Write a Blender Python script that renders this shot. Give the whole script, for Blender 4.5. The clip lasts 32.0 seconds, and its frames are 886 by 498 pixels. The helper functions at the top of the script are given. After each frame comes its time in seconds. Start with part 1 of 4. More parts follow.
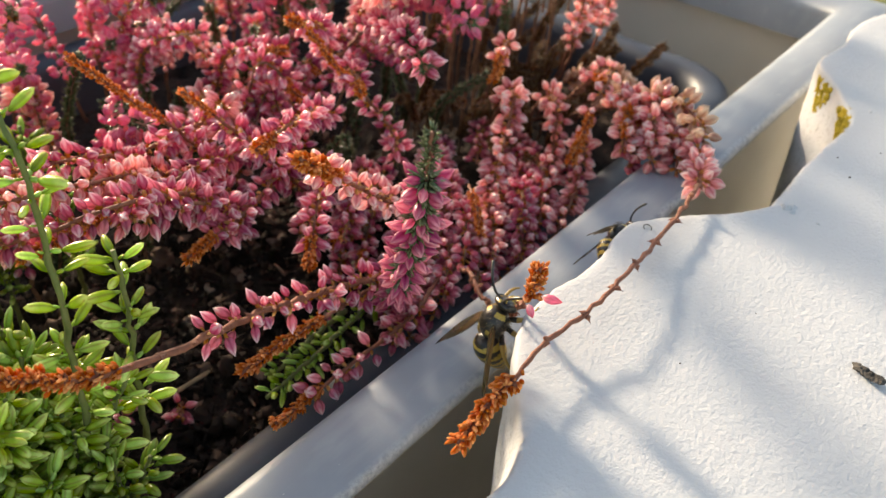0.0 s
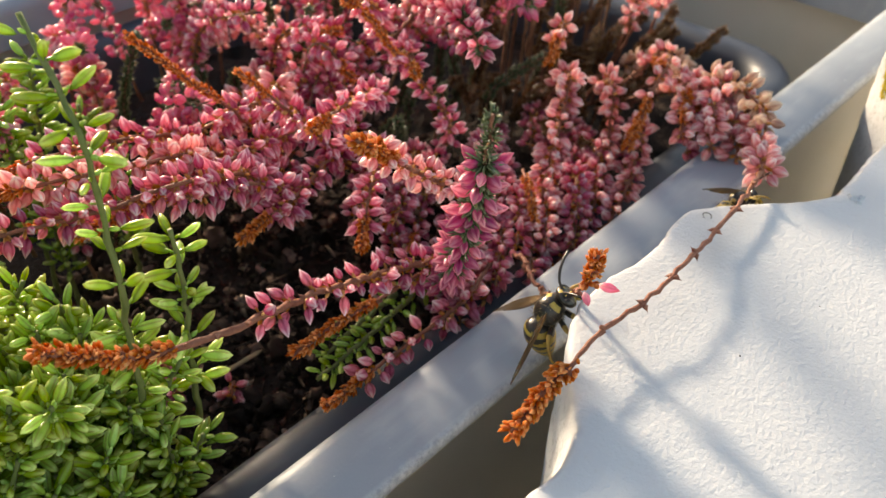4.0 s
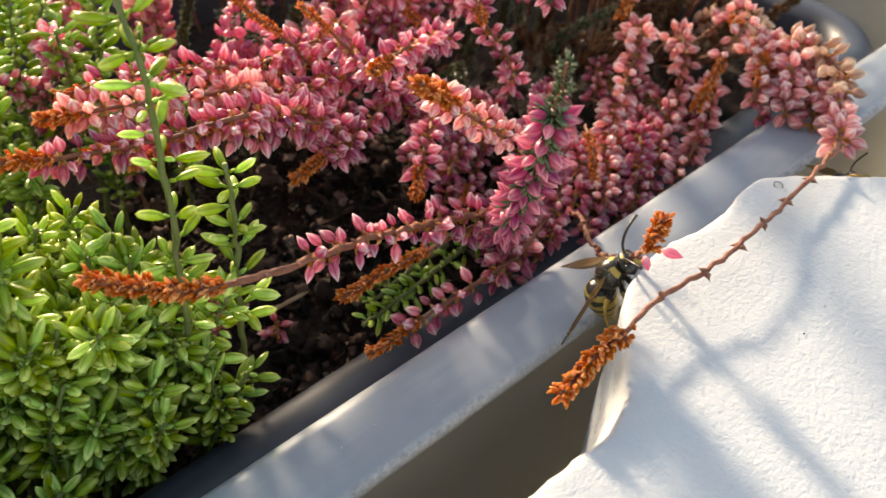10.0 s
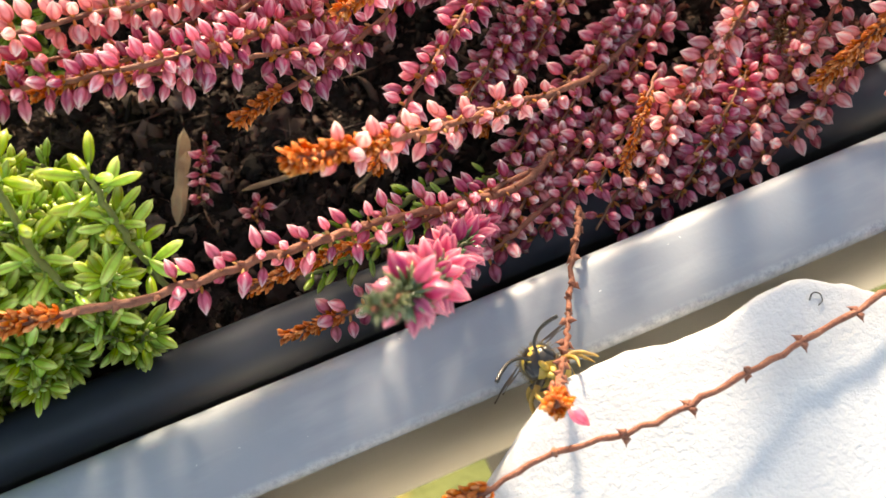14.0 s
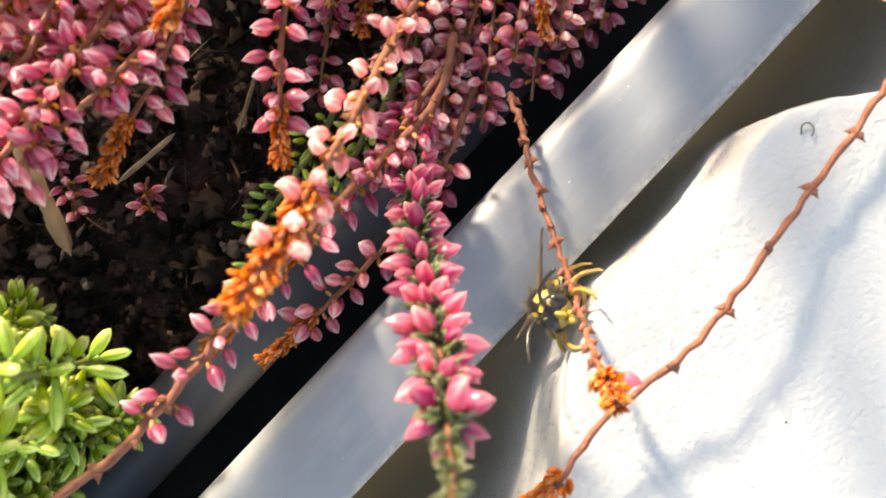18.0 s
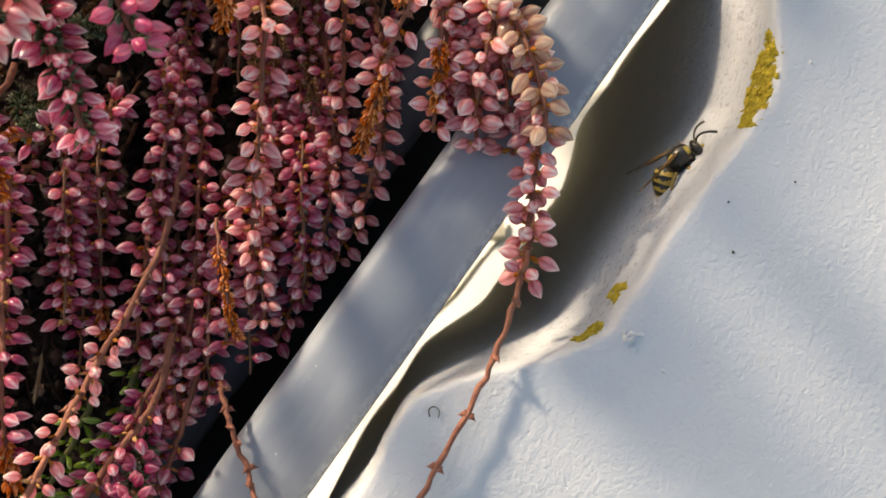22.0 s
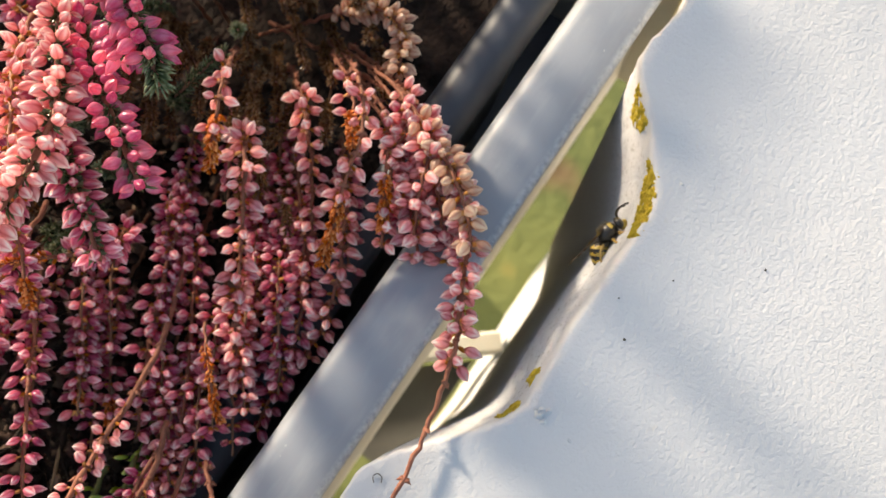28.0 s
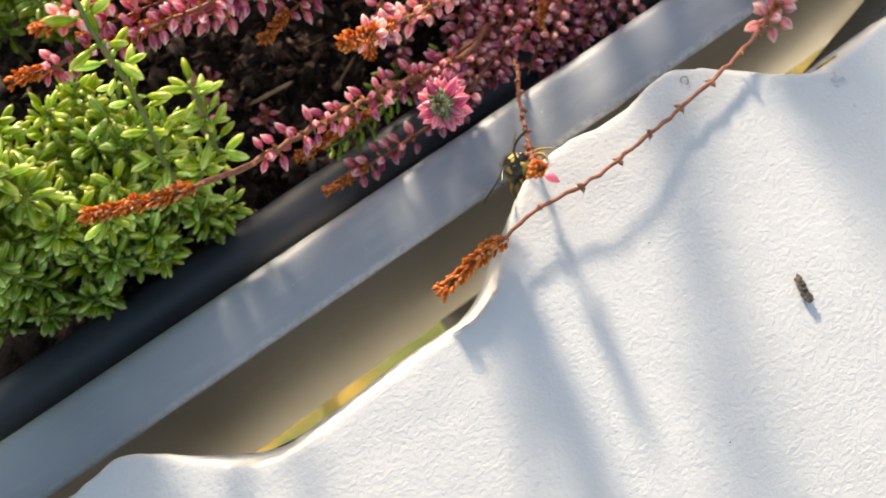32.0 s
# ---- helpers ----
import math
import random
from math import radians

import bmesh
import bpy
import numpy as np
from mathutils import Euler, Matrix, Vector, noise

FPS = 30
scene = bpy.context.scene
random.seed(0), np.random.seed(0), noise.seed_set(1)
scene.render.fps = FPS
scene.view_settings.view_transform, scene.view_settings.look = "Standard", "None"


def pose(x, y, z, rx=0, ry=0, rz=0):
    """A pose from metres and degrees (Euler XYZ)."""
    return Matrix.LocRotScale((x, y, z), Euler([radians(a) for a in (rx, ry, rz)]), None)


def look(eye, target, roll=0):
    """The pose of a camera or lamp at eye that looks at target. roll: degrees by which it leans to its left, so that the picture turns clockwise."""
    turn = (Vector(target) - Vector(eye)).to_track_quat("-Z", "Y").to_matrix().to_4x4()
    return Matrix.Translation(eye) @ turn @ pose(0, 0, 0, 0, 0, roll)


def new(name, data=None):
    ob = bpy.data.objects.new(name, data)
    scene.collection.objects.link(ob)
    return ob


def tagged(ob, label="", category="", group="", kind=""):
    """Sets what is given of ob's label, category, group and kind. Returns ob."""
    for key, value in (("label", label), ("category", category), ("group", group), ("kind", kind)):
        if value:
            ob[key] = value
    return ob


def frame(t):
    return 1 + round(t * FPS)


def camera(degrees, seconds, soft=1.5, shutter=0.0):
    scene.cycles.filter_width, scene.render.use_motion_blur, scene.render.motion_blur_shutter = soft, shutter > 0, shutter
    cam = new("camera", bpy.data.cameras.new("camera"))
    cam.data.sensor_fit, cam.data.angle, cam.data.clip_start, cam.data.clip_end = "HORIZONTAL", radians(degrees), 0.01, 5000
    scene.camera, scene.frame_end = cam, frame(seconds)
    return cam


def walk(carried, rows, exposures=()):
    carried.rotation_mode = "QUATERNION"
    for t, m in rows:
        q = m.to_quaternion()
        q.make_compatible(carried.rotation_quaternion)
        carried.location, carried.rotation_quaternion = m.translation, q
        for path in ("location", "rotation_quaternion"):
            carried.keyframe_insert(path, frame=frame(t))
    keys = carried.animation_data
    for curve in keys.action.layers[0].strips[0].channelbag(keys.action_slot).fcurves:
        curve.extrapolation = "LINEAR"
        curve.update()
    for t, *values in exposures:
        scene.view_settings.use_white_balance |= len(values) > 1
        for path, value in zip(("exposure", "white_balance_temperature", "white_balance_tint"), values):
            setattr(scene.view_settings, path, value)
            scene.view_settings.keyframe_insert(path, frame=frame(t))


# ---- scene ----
cam = camera(54.0, 32.0, soft=1.5, shutter=0.15)
cam.data.dof.use_dof, cam.data.dof.focus_distance, cam.data.dof.aperture_fstop = True, 0.098, 50.0
PATH = [
    (0, (0.03104, -0.05627, 0.07400), (0.15112, 0.04201, -0.05217), 1.89),
    (0.5, (0.03089, -0.05656, 0.07434), (0.14974, 0.04320, -0.05185), 1.68),
    (1, (0.03141, -0.05609, 0.07375), (0.14833, 0.04506, -0.05313), 1.61),
    (1.5, (0.03123, -0.05563, 0.07378), (0.14564, 0.04736, -0.05390), 1.30),
    (2, (0.03079, -0.05509, 0.07404), (0.14304, 0.04966, -0.05413), 0.81),
    (2.5, (0.03106, -0.05502, 0.07381), (0.14221, 0.05075, -0.05448), 0.47),
    (3, (0.03137, -0.05477, 0.07327), (0.14181, 0.05108, -0.05557), 0.12),
    (3.5, (0.03091, -0.05443, 0.07325), (0.14172, 0.05042, -0.05608), 0.41),
    (5.5, (0.03203, -0.05575, 0.07279), (0.14474, 0.04737, -0.05630), 0.54),
    (6, (0.03224, -0.05550, 0.07232), (0.14366, 0.04823, -0.05740), 0.44),
    (6.5, (0.03183, -0.05480, 0.07181), (0.14177, 0.04974, -0.05851), 0.33),
    (7, (0.03204, -0.05486, 0.07160), (0.14070, 0.05032, -0.05929), 0.04),
    (7.5, (0.03216, -0.05466, 0.07135), (0.14039, 0.05057, -0.05985), 0.11),
    (8, (0.03220, -0.05507, 0.07143), (0.14022, 0.05051, -0.05966), 0.05),
    (8.5, (0.03240, -0.05491, 0.07127), (0.13987, 0.05084, -0.06013), -0.11),
    (9, (0.03368, -0.05487, 0.07046), (0.13927, 0.05101, -0.06235), -0.54),
    (9.5, (0.03258, -0.05383, 0.07019), (0.13630, 0.05148, -0.06454), 0.41),
    (10, (0.03160, -0.05219, 0.07117), (0.13084, 0.05376, -0.06639), 1.84),
    (10.5, (0.02333, -0.04819, 0.08453), (0.11376, 0.05967, -0.05756), 2.54),
    (11, (0.02583, -0.05248, 0.09296), (0.10560, 0.05543, -0.05533), 2.70),
    (11.5, (0.04086, -0.05299, 0.09405), (0.11073, 0.05014, -0.06242), 3.07),
    (12, (0.05543, -0.04745, 0.08193), (0.11340, 0.05115, -0.08213), 2.70),
    (12.5, (0.06751, -0.04302, 0.07553), (0.11319, 0.04895, -0.09610), 2.22),
    (13, (0.07137, -0.04071, 0.07424), (0.10638, 0.04364, -0.10370), 0.53),
    (13.5, (0.07788, -0.03716, 0.07958), (0.10459, 0.04156, -0.10233), -3.01),
    (14, (0.08325, -0.02842, 0.08201), (0.10518, 0.04175, -0.10399), -5.85),
    (14.5, (0.08561, -0.02269, 0.08682), (0.10501, 0.04168, -0.10155), -9.31),
    (15, (0.09175, -0.01469, 0.08812), (0.11017, 0.03947, -0.10352), -12.23),
    (15.5, (0.10064, -0.01085, 0.08846), (0.11631, 0.03530, -0.10551), -17.68),
    (17.5, (0.10904, 0.00202, 0.07641), (0.11396, 0.00825, -0.12343), -9.58),
    (18, (0.09293, -0.00179, 0.07654), (0.09705, 0.00115, -0.12339), 7.65),
    (18.5, (0.08726, -0.00249, 0.07810), (0.09129, 0.00061, -0.12184), 6.49),
    (19, (0.08885, -0.00288, 0.07837), (0.09373, 0.00162, -0.12152), 1.46),
    (19.5, (0.08917, -0.00368, 0.08007), (0.09373, 0.00191, -0.11980), -6.77),
    (20, (0.09055, -0.00714, 0.08442), (0.09411, 0.00106, -0.11538), -22.92),
    (20.5, (0.10064, -0.00693, 0.08701), (0.10644, 0.00400, -0.11261), -20.51),
    (21, (0.11139, -0.00756, 0.08906), (0.12071, 0.00477, -0.11034), -13.82),
    (21.5, (0.12188, -0.01055, 0.09223), (0.13440, 0.00143, -0.10702), -6.49),
    (22, (0.13368, -0.01094, 0.09370), (0.14494, -0.00391, -0.10586), 3.23),
    (22.5, (0.14341, -0.01250, 0.09577), (0.14934, -0.00300, -0.10392), -24.01),
    (23, (0.14794, -0.01310, 0.09668), (0.15457, -0.00415, -0.10301), -20.17),
    (23.5, (0.14722, -0.01529, 0.09542), (0.15583, -0.00493, -0.10412), -17.41),
    (24, (0.14663, -0.00847, 0.09517), (0.15745, 0.00167, -0.10428), -10.43),
    (24.5, (0.14741, -0.00930, 0.09885), (0.15727, 0.00001, -0.10069), -10.40),
    (25, (0.14678, -0.01166, 0.10267), (0.15635, -0.00128, -0.09684), -14.26),
    (25.5, (0.14600, -0.01100, 0.10552), (0.15465, -0.00183, -0.09408), -13.58),
    (27.5, (0.13519, -0.02422, 0.11294), (0.16362, 0.00375, -0.08305), -10.57),
    (28, (0.13556, -0.02363, 0.11426), (0.16636, 0.00485, -0.08129), -8.68),
    (28.5, (0.13618, -0.02356, 0.11347), (0.16828, 0.00491, -0.08187), -7.03),
    (29, (0.13513, -0.02438, 0.11388), (0.16627, 0.00315, -0.08175), -5.93),
    (29.5, (0.13563, -0.02518, 0.11526), (0.17021, 0.00292, -0.07971), -2.80),
    (30, (0.13494, -0.02593, 0.11577), (0.17246, 0.00001, -0.07896), 2.28),
    (30.5, (0.12954, -0.02703, 0.11524), (0.15855, -0.00414, -0.08132), 1.10),
    (31, (0.09848, -0.03288, 0.11379), (0.13781, -0.00354, -0.08009), 7.97),
    (31.5, (0.07748, -0.03782, 0.11508), (0.11430, -0.00033, -0.07789), 4.38),
    (32, (0.05990, -0.04497, 0.11545), (0.09378, 0.00165, -0.07606), -0.05),
]
walk(cam, [(t, look(eye, target, roll)) for t, eye, target, roll in PATH], [(t, e + (0.1 if t > 17 else 0.04), k - 450, 11.5) for t, e, k in ((0, 0.48, 8900), (9, 0.5, 9000), (10, 0.66, 9000), (11, 1.05, 9000), (12, 1.1, 9000), (13, 1.06, 9000), (15, 1.02, 9000), (18, 1.0, 9100), (19, 0.5, 9100), (20, 0.4, 9000), (21, 0.42, 8800), (22, 0.14, 8500), (23, 0.0, 8500), (24, 0.26, 8600), (25, 0.32, 8500), (28, 0.38, 8500), (30, 0.34, 8700), (31, 0.26, 8800), (32, 0.47, 8700))])

# ---- light ----
world = bpy.data.worlds.new("daylight")
scene.world = world
world.use_nodes = True
wn = world.node_tree
sky = wn.nodes.new("ShaderNodeTexSky")
sky.sky_type = "NISHITA"
sky.sun_disc = False
SUN_ELEV, SUN_AZ = 18.5, math.degrees(math.atan2(0.975, 0.22))
sky.sun_elevation = radians(SUN_ELEV)
sky.sun_rotation = radians(90.0 - SUN_AZ)
wn.links.new(sky.outputs[0], wn.nodes["Background"].inputs[0])
wn.nodes["Background"].inputs[1].default_value = 0.28
sun_data = bpy.data.lights.new("sun", "SUN")
sun_data.energy, sun_data.angle, sun_data.color = 5.7, radians(6.0), (1.0, 0.935, 0.84)
sun = new("sun", sun_data)
_a, _e = radians(SUN_AZ), radians(SUN_ELEV)
sun_way = Vector((math.cos(_e) * math.cos(_a), math.cos(_e) * math.sin(_a), math.sin(_e)))
sun.matrix_world = look(sun_way * 2, (0, 0, 0))

# ---- materials ----


def material(name, colour, rough=0.5, metal=0.0, spec=0.5):
    m = bpy.data.materials.new(name)
    m.use_nodes = True
    b = m.node_tree.nodes["Principled BSDF"]
    b.inputs["Base Color"].default_value = (*colour, 1)
    b.inputs["Roughness"].default_value = rough
    b.inputs["Metallic"].default_value = metal
    b.inputs["Specular IOR Level"].default_value = spec
    return m, m.node_tree, b


def node(nt, kind, **values):
    n = nt.nodes.new(kind)
    for key, value in values.items():
        n.inputs[key.replace("_", " ")].default_value = value
    return n


def ramp(nt, source, stops):
    r = nt.nodes.new("ShaderNodeValToRGB")
    while len(r.color_ramp.elements) < len(stops):
        r.color_ramp.elements.new(0.5)
    for e, (p, c) in zip(r.color_ramp.elements, stops):
        e.position, e.color = p, (*c, 1)
    nt.links.new(source, r.inputs[0])
    return r.outputs[0]


def mixed(nt, fac, a, b, mode="MIX"):
    m = nt.nodes.new("ShaderNodeMix")
    m.data_type, m.blend_type = "RGBA", mode
    for slot, v in ((0, fac), (6, a), (7, b)):
        if isinstance(v, bpy.types.NodeSocket):
            nt.links.new(v, m.inputs[slot])
        elif slot == 0:
            m.inputs[0].default_value = v
        else:
            m.inputs[slot].default_value = (*v, 1)
    return m.outputs[2]


def noisy(nt, scale, detail=3.0, rough=0.55, coords="Object", stretch=None):
    t = nt.nodes.new("ShaderNodeTexCoord")
    n = node(nt, "ShaderNodeTexNoise", Scale=scale, Detail=detail, Roughness=rough)
    out = t.outputs[coords]
    if stretch:
        mp = nt.nodes.new("ShaderNodeMapping")
        mp.inputs["Scale"].default_value = stretch
        nt.links.new(out, mp.inputs[0])
        out = mp.outputs[0]
    nt.links.new(out, n.inputs["Vector"])
    return n.outputs["Fac"]


def bumped(nt, b, height, strength, distance, after=None):
    n = node(nt, "ShaderNodeBump", Strength=strength, Distance=distance)
    nt.links.new(height, n.inputs["Height"])
    if after is not None:
        nt.links.new(after, n.inputs["Normal"])
    nt.links.new(n.outputs[0], b.inputs["Normal"])
    return n.outputs[0]


def make_plaster():
    m, nt, b = material("white_plaster", (0.64, 0.645, 0.645), 0.75, spec=0.3)
    big = noisy(nt, 28, 4)
    c = ramp(nt, big, [(0.3, (0.46, 0.465, 0.47)), (0.6, (0.51, 0.515, 0.52)), (0.8, (0.54, 0.542, 0.545))])
    spots = noisy(nt, 520, 3)
    c = mixed(nt, ramp(nt, spots, [(0.70, (0, 0, 0)), (0.78, (0.3, 0.3, 0.3))]), c, (0.42, 0.39, 0.35))
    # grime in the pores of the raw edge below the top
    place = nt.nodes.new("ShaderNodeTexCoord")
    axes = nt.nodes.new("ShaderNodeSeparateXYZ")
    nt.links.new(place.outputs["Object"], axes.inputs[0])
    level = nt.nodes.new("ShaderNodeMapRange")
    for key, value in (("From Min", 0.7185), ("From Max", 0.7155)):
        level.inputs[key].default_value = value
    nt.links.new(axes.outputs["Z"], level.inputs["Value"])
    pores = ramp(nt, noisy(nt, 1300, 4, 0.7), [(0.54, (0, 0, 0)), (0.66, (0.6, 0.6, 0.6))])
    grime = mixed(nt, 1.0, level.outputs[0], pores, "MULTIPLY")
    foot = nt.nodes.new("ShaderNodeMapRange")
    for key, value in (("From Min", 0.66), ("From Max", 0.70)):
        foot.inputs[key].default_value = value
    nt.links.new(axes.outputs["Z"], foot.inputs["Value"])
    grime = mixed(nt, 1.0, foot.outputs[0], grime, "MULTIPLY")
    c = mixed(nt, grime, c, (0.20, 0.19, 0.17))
    nt.links.new(c, b.inputs["Base Color"])
    first = bumped(nt, b, noisy(nt, 1600, 3, 0.6), 0.48, 0.0003)
    second = bumped(nt, b, noisy(nt, 380, 2), 0.13, 0.0009, first)
    pits = ramp(nt, noisy(nt, 1500, 2), [(0.30, (0, 0, 0)), (0.42, (1, 1, 1))])
    bumped(nt, b, pits, 0.16, 0.0002, second)
    return m


def make_rim():
    m, nt, b = material("grey_plastic", (0.42, 0.43, 0.45), 0.38, spec=0.5)
    c = ramp(nt, noisy(nt, 45, 4), [(0.3, (0.225, 0.25, 0.28)), (0.7, (0.31, 0.335, 0.365))])
    streak = noisy(nt, 260, 3, stretch=(0.35, 1.6, 1))
    c = mixed(nt, ramp(nt, streak, [(0.52, (0, 0, 0)), (0.8, (0.4, 0.4, 0.4))]), c, (0.40, 0.42, 0.435))
    dots = noisy(nt, 1500, 2)
    c = mixed(nt, ramp(nt, dots, [(0.76, (0, 0, 0)), (0.79, (0.8, 0.8, 0.8))]), c, (0.7, 0.7, 0.7))
    # the outer lip is rubbed pale
    place = nt.nodes.new("ShaderNodeTexCoord")
    axes = nt.nodes.new("ShaderNodeSeparateXYZ")
    nt.links.new(place.outputs["Object"], axes.inputs[0])
    lip = nt.nodes.new("ShaderNodeMapRange")
    for key, value in (("From Min", -0.0799), ("From Max", -0.0808)):
        lip.inputs[key].default_value = value
    nt.links.new(axes.outputs["Y"], lip.inputs["Value"])
    rub = mixed(nt, 1.0, lip.outputs[0], ramp(nt, noisy(nt, 1100, 4, 0.7), [(0.36, (0, 0, 0)), (0.62, (0.85, 0.85, 0.85))]), "MULTIPLY")
    c = mixed(nt, rub, c, (0.52, 0.55, 0.56))
    nt.links.new(c, b.inputs["Base Color"])
    r = ramp(nt, noisy(nt, 90, 4), [(0.3, (0.40, 0.40, 0.40)), (0.75, (0.58, 0.58, 0.58))])
    nt.links.new(r, b.inputs["Roughness"])
    bumped(nt, b, noisy(nt, 1800, 3), 0.18, 0.0001)
    return m


def make_simple(name, a, c2, scale, rough, bump=0.2, bscale=None, bdist=0.0003, spec=0.5):
    m, nt, b = material(name, a, rough, spec=spec)
    c = ramp(nt, noisy(nt, scale, 4), [(0.3, a), (0.7, c2)])
    nt.links.new(c, b.inputs["Base Color"])
    bumped(nt, b, noisy(nt, bscale or scale * 6, 3), bump, bdist)
    return m


def make_petal(name, base, middle, tip, vary=0.35, through_light=0.54, rough=0.27):
    """Petals: the colour runs from the foot to the tip, and differs from flower to flower."""
    m, nt, b = material(name, middle, rough, spec=0.6 if rough < 0.5 else 0.2)
    at = nt.nodes.new("ShaderNodeAttribute")
    at.attribute_name = "along"
    c = ramp(nt, at.outputs["Fac"], [(0.10, base), (0.34, middle), (0.58, middle), (0.92, tip)])
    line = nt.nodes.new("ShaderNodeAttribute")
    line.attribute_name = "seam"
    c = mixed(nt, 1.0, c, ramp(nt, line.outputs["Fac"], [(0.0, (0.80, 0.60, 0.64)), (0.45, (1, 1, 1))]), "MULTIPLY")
    geo = nt.nodes.new("ShaderNodeNewGeometry")
    info = nt.nodes.new("ShaderNodeObjectInfo")
    add = nt.nodes.new("ShaderNodeMath")
    add.operation = "ADD"
    nt.links.new(geo.outputs["Random Per Island"], add.inputs[0])
    nt.links.new(info.outputs["Random"], add.inputs[1])
    fract = nt.nodes.new("ShaderNodeMath")
    fract.operation = "FRACT"
    nt.links.new(add.outputs[0], fract.inputs[0])
    hsv = nt.nodes.new("ShaderNodeHueSaturation")
    nt.links.new(c, hsv.inputs["Color"])
    for sock, lo, hi in (("Value", 1 - vary, 1 + vary), ("Saturation", 1 + vary * 0.5, 1 - vary * 0.4), ("Hue", 0.488, 0.514)):
        rng = nt.nodes.new("ShaderNodeMapRange")
        rng.inputs["To Min"].default_value, rng.inputs["To Max"].default_value = lo, hi
        nt.links.new(fract.outputs[0], rng.inputs["Value"])
        nt.links.new(rng.outputs[0], hsv.inputs[sock])
    c = mixed(nt, ramp(nt, noisy(nt, 1400, 2), [(0.45, (0, 0, 0)), (0.8, (0.35, 0.35, 0.35))]), hsv.outputs[0], base)
    nt.links.new(c, b.inputs["Base Color"])
    bumped(nt, b, noisy(nt, 2500, 2), 0.35, 0.00015)
    tr = nt.nodes.new("ShaderNodeBsdfTranslucent")
    nt.links.new(c, tr.inputs["Color"])
    mix = nt.nodes.new("ShaderNodeMixShader")
    mix.inputs[0].default_value = through_light
    nt.links.new(b.outputs[0], mix.inputs[1])
    nt.links.new(tr.outputs[0], mix.inputs[2])
    nt.links.new(mix.outputs[0], nt.nodes["Material Output"].inputs[0])
    return m


plaster = make_plaster()
rim_grey = make_rim()
cream = make_simple("cream_plastic", (0.52, 0.495, 0.425), (0.60, 0.57, 0.50), 30, 0.5, 0.15, 900, 0.0001)
anthracite = make_simple("anthracite_plastic", (0.040, 0.046, 0.060), (0.065, 0.073, 0.090), 60, 0.47, 0.12, 1500, 0.0001)
peat_mat = make_simple("peat", (0.008, 0.006, 0.005), (0.055, 0.034, 0.025), 160, 0.9, 0.9, 700, 0.002, 0.2)
chip_mat = make_simple("bark_chip", (0.08, 0.046, 0.030), (0.30, 0.19, 0.13), 300, 0.85, 0.6, 1200, 0.0004, 0.2)
_nt = chip_mat.node_tree
_geo = _nt.nodes.new("ShaderNodeNewGeometry")
_c = ramp(_nt, _geo.outputs["Random Per Island"], [(0.0, (0.010, 0.007, 0.005)), (0.55, (0.040, 0.024, 0.018)), (0.86, (0.15, 0.092, 0.068)), (1.0, (0.38, 0.27, 0.20))])
_nt.links.new(_c, _nt.nodes["Principled BSDF"].inputs["Base Color"])
straw_mat = make_simple("straw", (0.26, 0.17, 0.09), (0.42, 0.30, 0.18), 200, 0.8, 0.5, 1200, 0.0003, 0.2)
stem_mat = make_simple("red_brown_stem", (0.17, 0.055, 0.032), (0.30, 0.115, 0.068), 700, 0.6, 0.7, 2400, 0.0003, 0.3)
stem_dark = make_simple("brown_stem", (0.15, 0.07, 0.04), (0.28, 0.14, 0.08), 600, 0.7, 0.7, 2000, 0.0003, 0.3)
green_stem = make_simple("green_stem", (0.10, 0.13, 0.03), (0.17, 0.18, 0.06), 500, 0.6, 0.4, 2000, 0.0002, 0.3)
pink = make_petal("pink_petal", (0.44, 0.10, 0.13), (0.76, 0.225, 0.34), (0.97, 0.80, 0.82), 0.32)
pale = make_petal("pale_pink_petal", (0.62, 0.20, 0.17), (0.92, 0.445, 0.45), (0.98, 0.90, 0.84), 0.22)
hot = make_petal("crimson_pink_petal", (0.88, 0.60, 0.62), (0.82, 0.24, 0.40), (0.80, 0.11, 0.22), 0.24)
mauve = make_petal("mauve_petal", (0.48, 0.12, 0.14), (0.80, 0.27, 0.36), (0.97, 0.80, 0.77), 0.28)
grey_dark = make_simple("dark_grey_paint", (0.075, 0.072, 0.064), (0.12, 0.115, 0.10), 40, 0.6, 0.2, 800, 0.0002)
whitish = make_petal("cream_petal", (0.62, 0.40, 0.28), (0.74, 0.52, 0.38), (0.84, 0.68, 0.52), 0.2)
dry = make_petal("dry_orange_scale", (0.44, 0.12, 0.03), (0.74, 0.22, 0.05), (0.84, 0.37, 0.12), 0.3, 0.42, 0.6)
dry_brown = make_petal("dry_brown_scale", (0.34, 0.14, 0.04), (0.56, 0.25, 0.07), (0.70, 0.38, 0.14), 0.3, 0.3, 0.6)
leaf_green = make_petal("light_green_leaf", (0.22, 0.38, 0.04), (0.46, 0.63, 0.075), (0.74, 0.80, 0.25), 0.32, 0.46)
leaf_deep = make_petal("green_leaf", (0.13, 0.26, 0.025), (0.32, 0.50, 0.06), (0.58, 0.68, 0.19), 0.3, 0.42)
rose = make_petal("rose_petal", (0.46, 0.09, 0.19), (0.68, 0.14, 0.29), (0.90, 0.42, 0.48), 0.3)
twig_brown = make_petal("dead_brown_needle", (0.07, 0.03, 0.012), (0.15, 0.068, 0.025), (0.26, 0.13, 0.05), 0.35, 0.1)
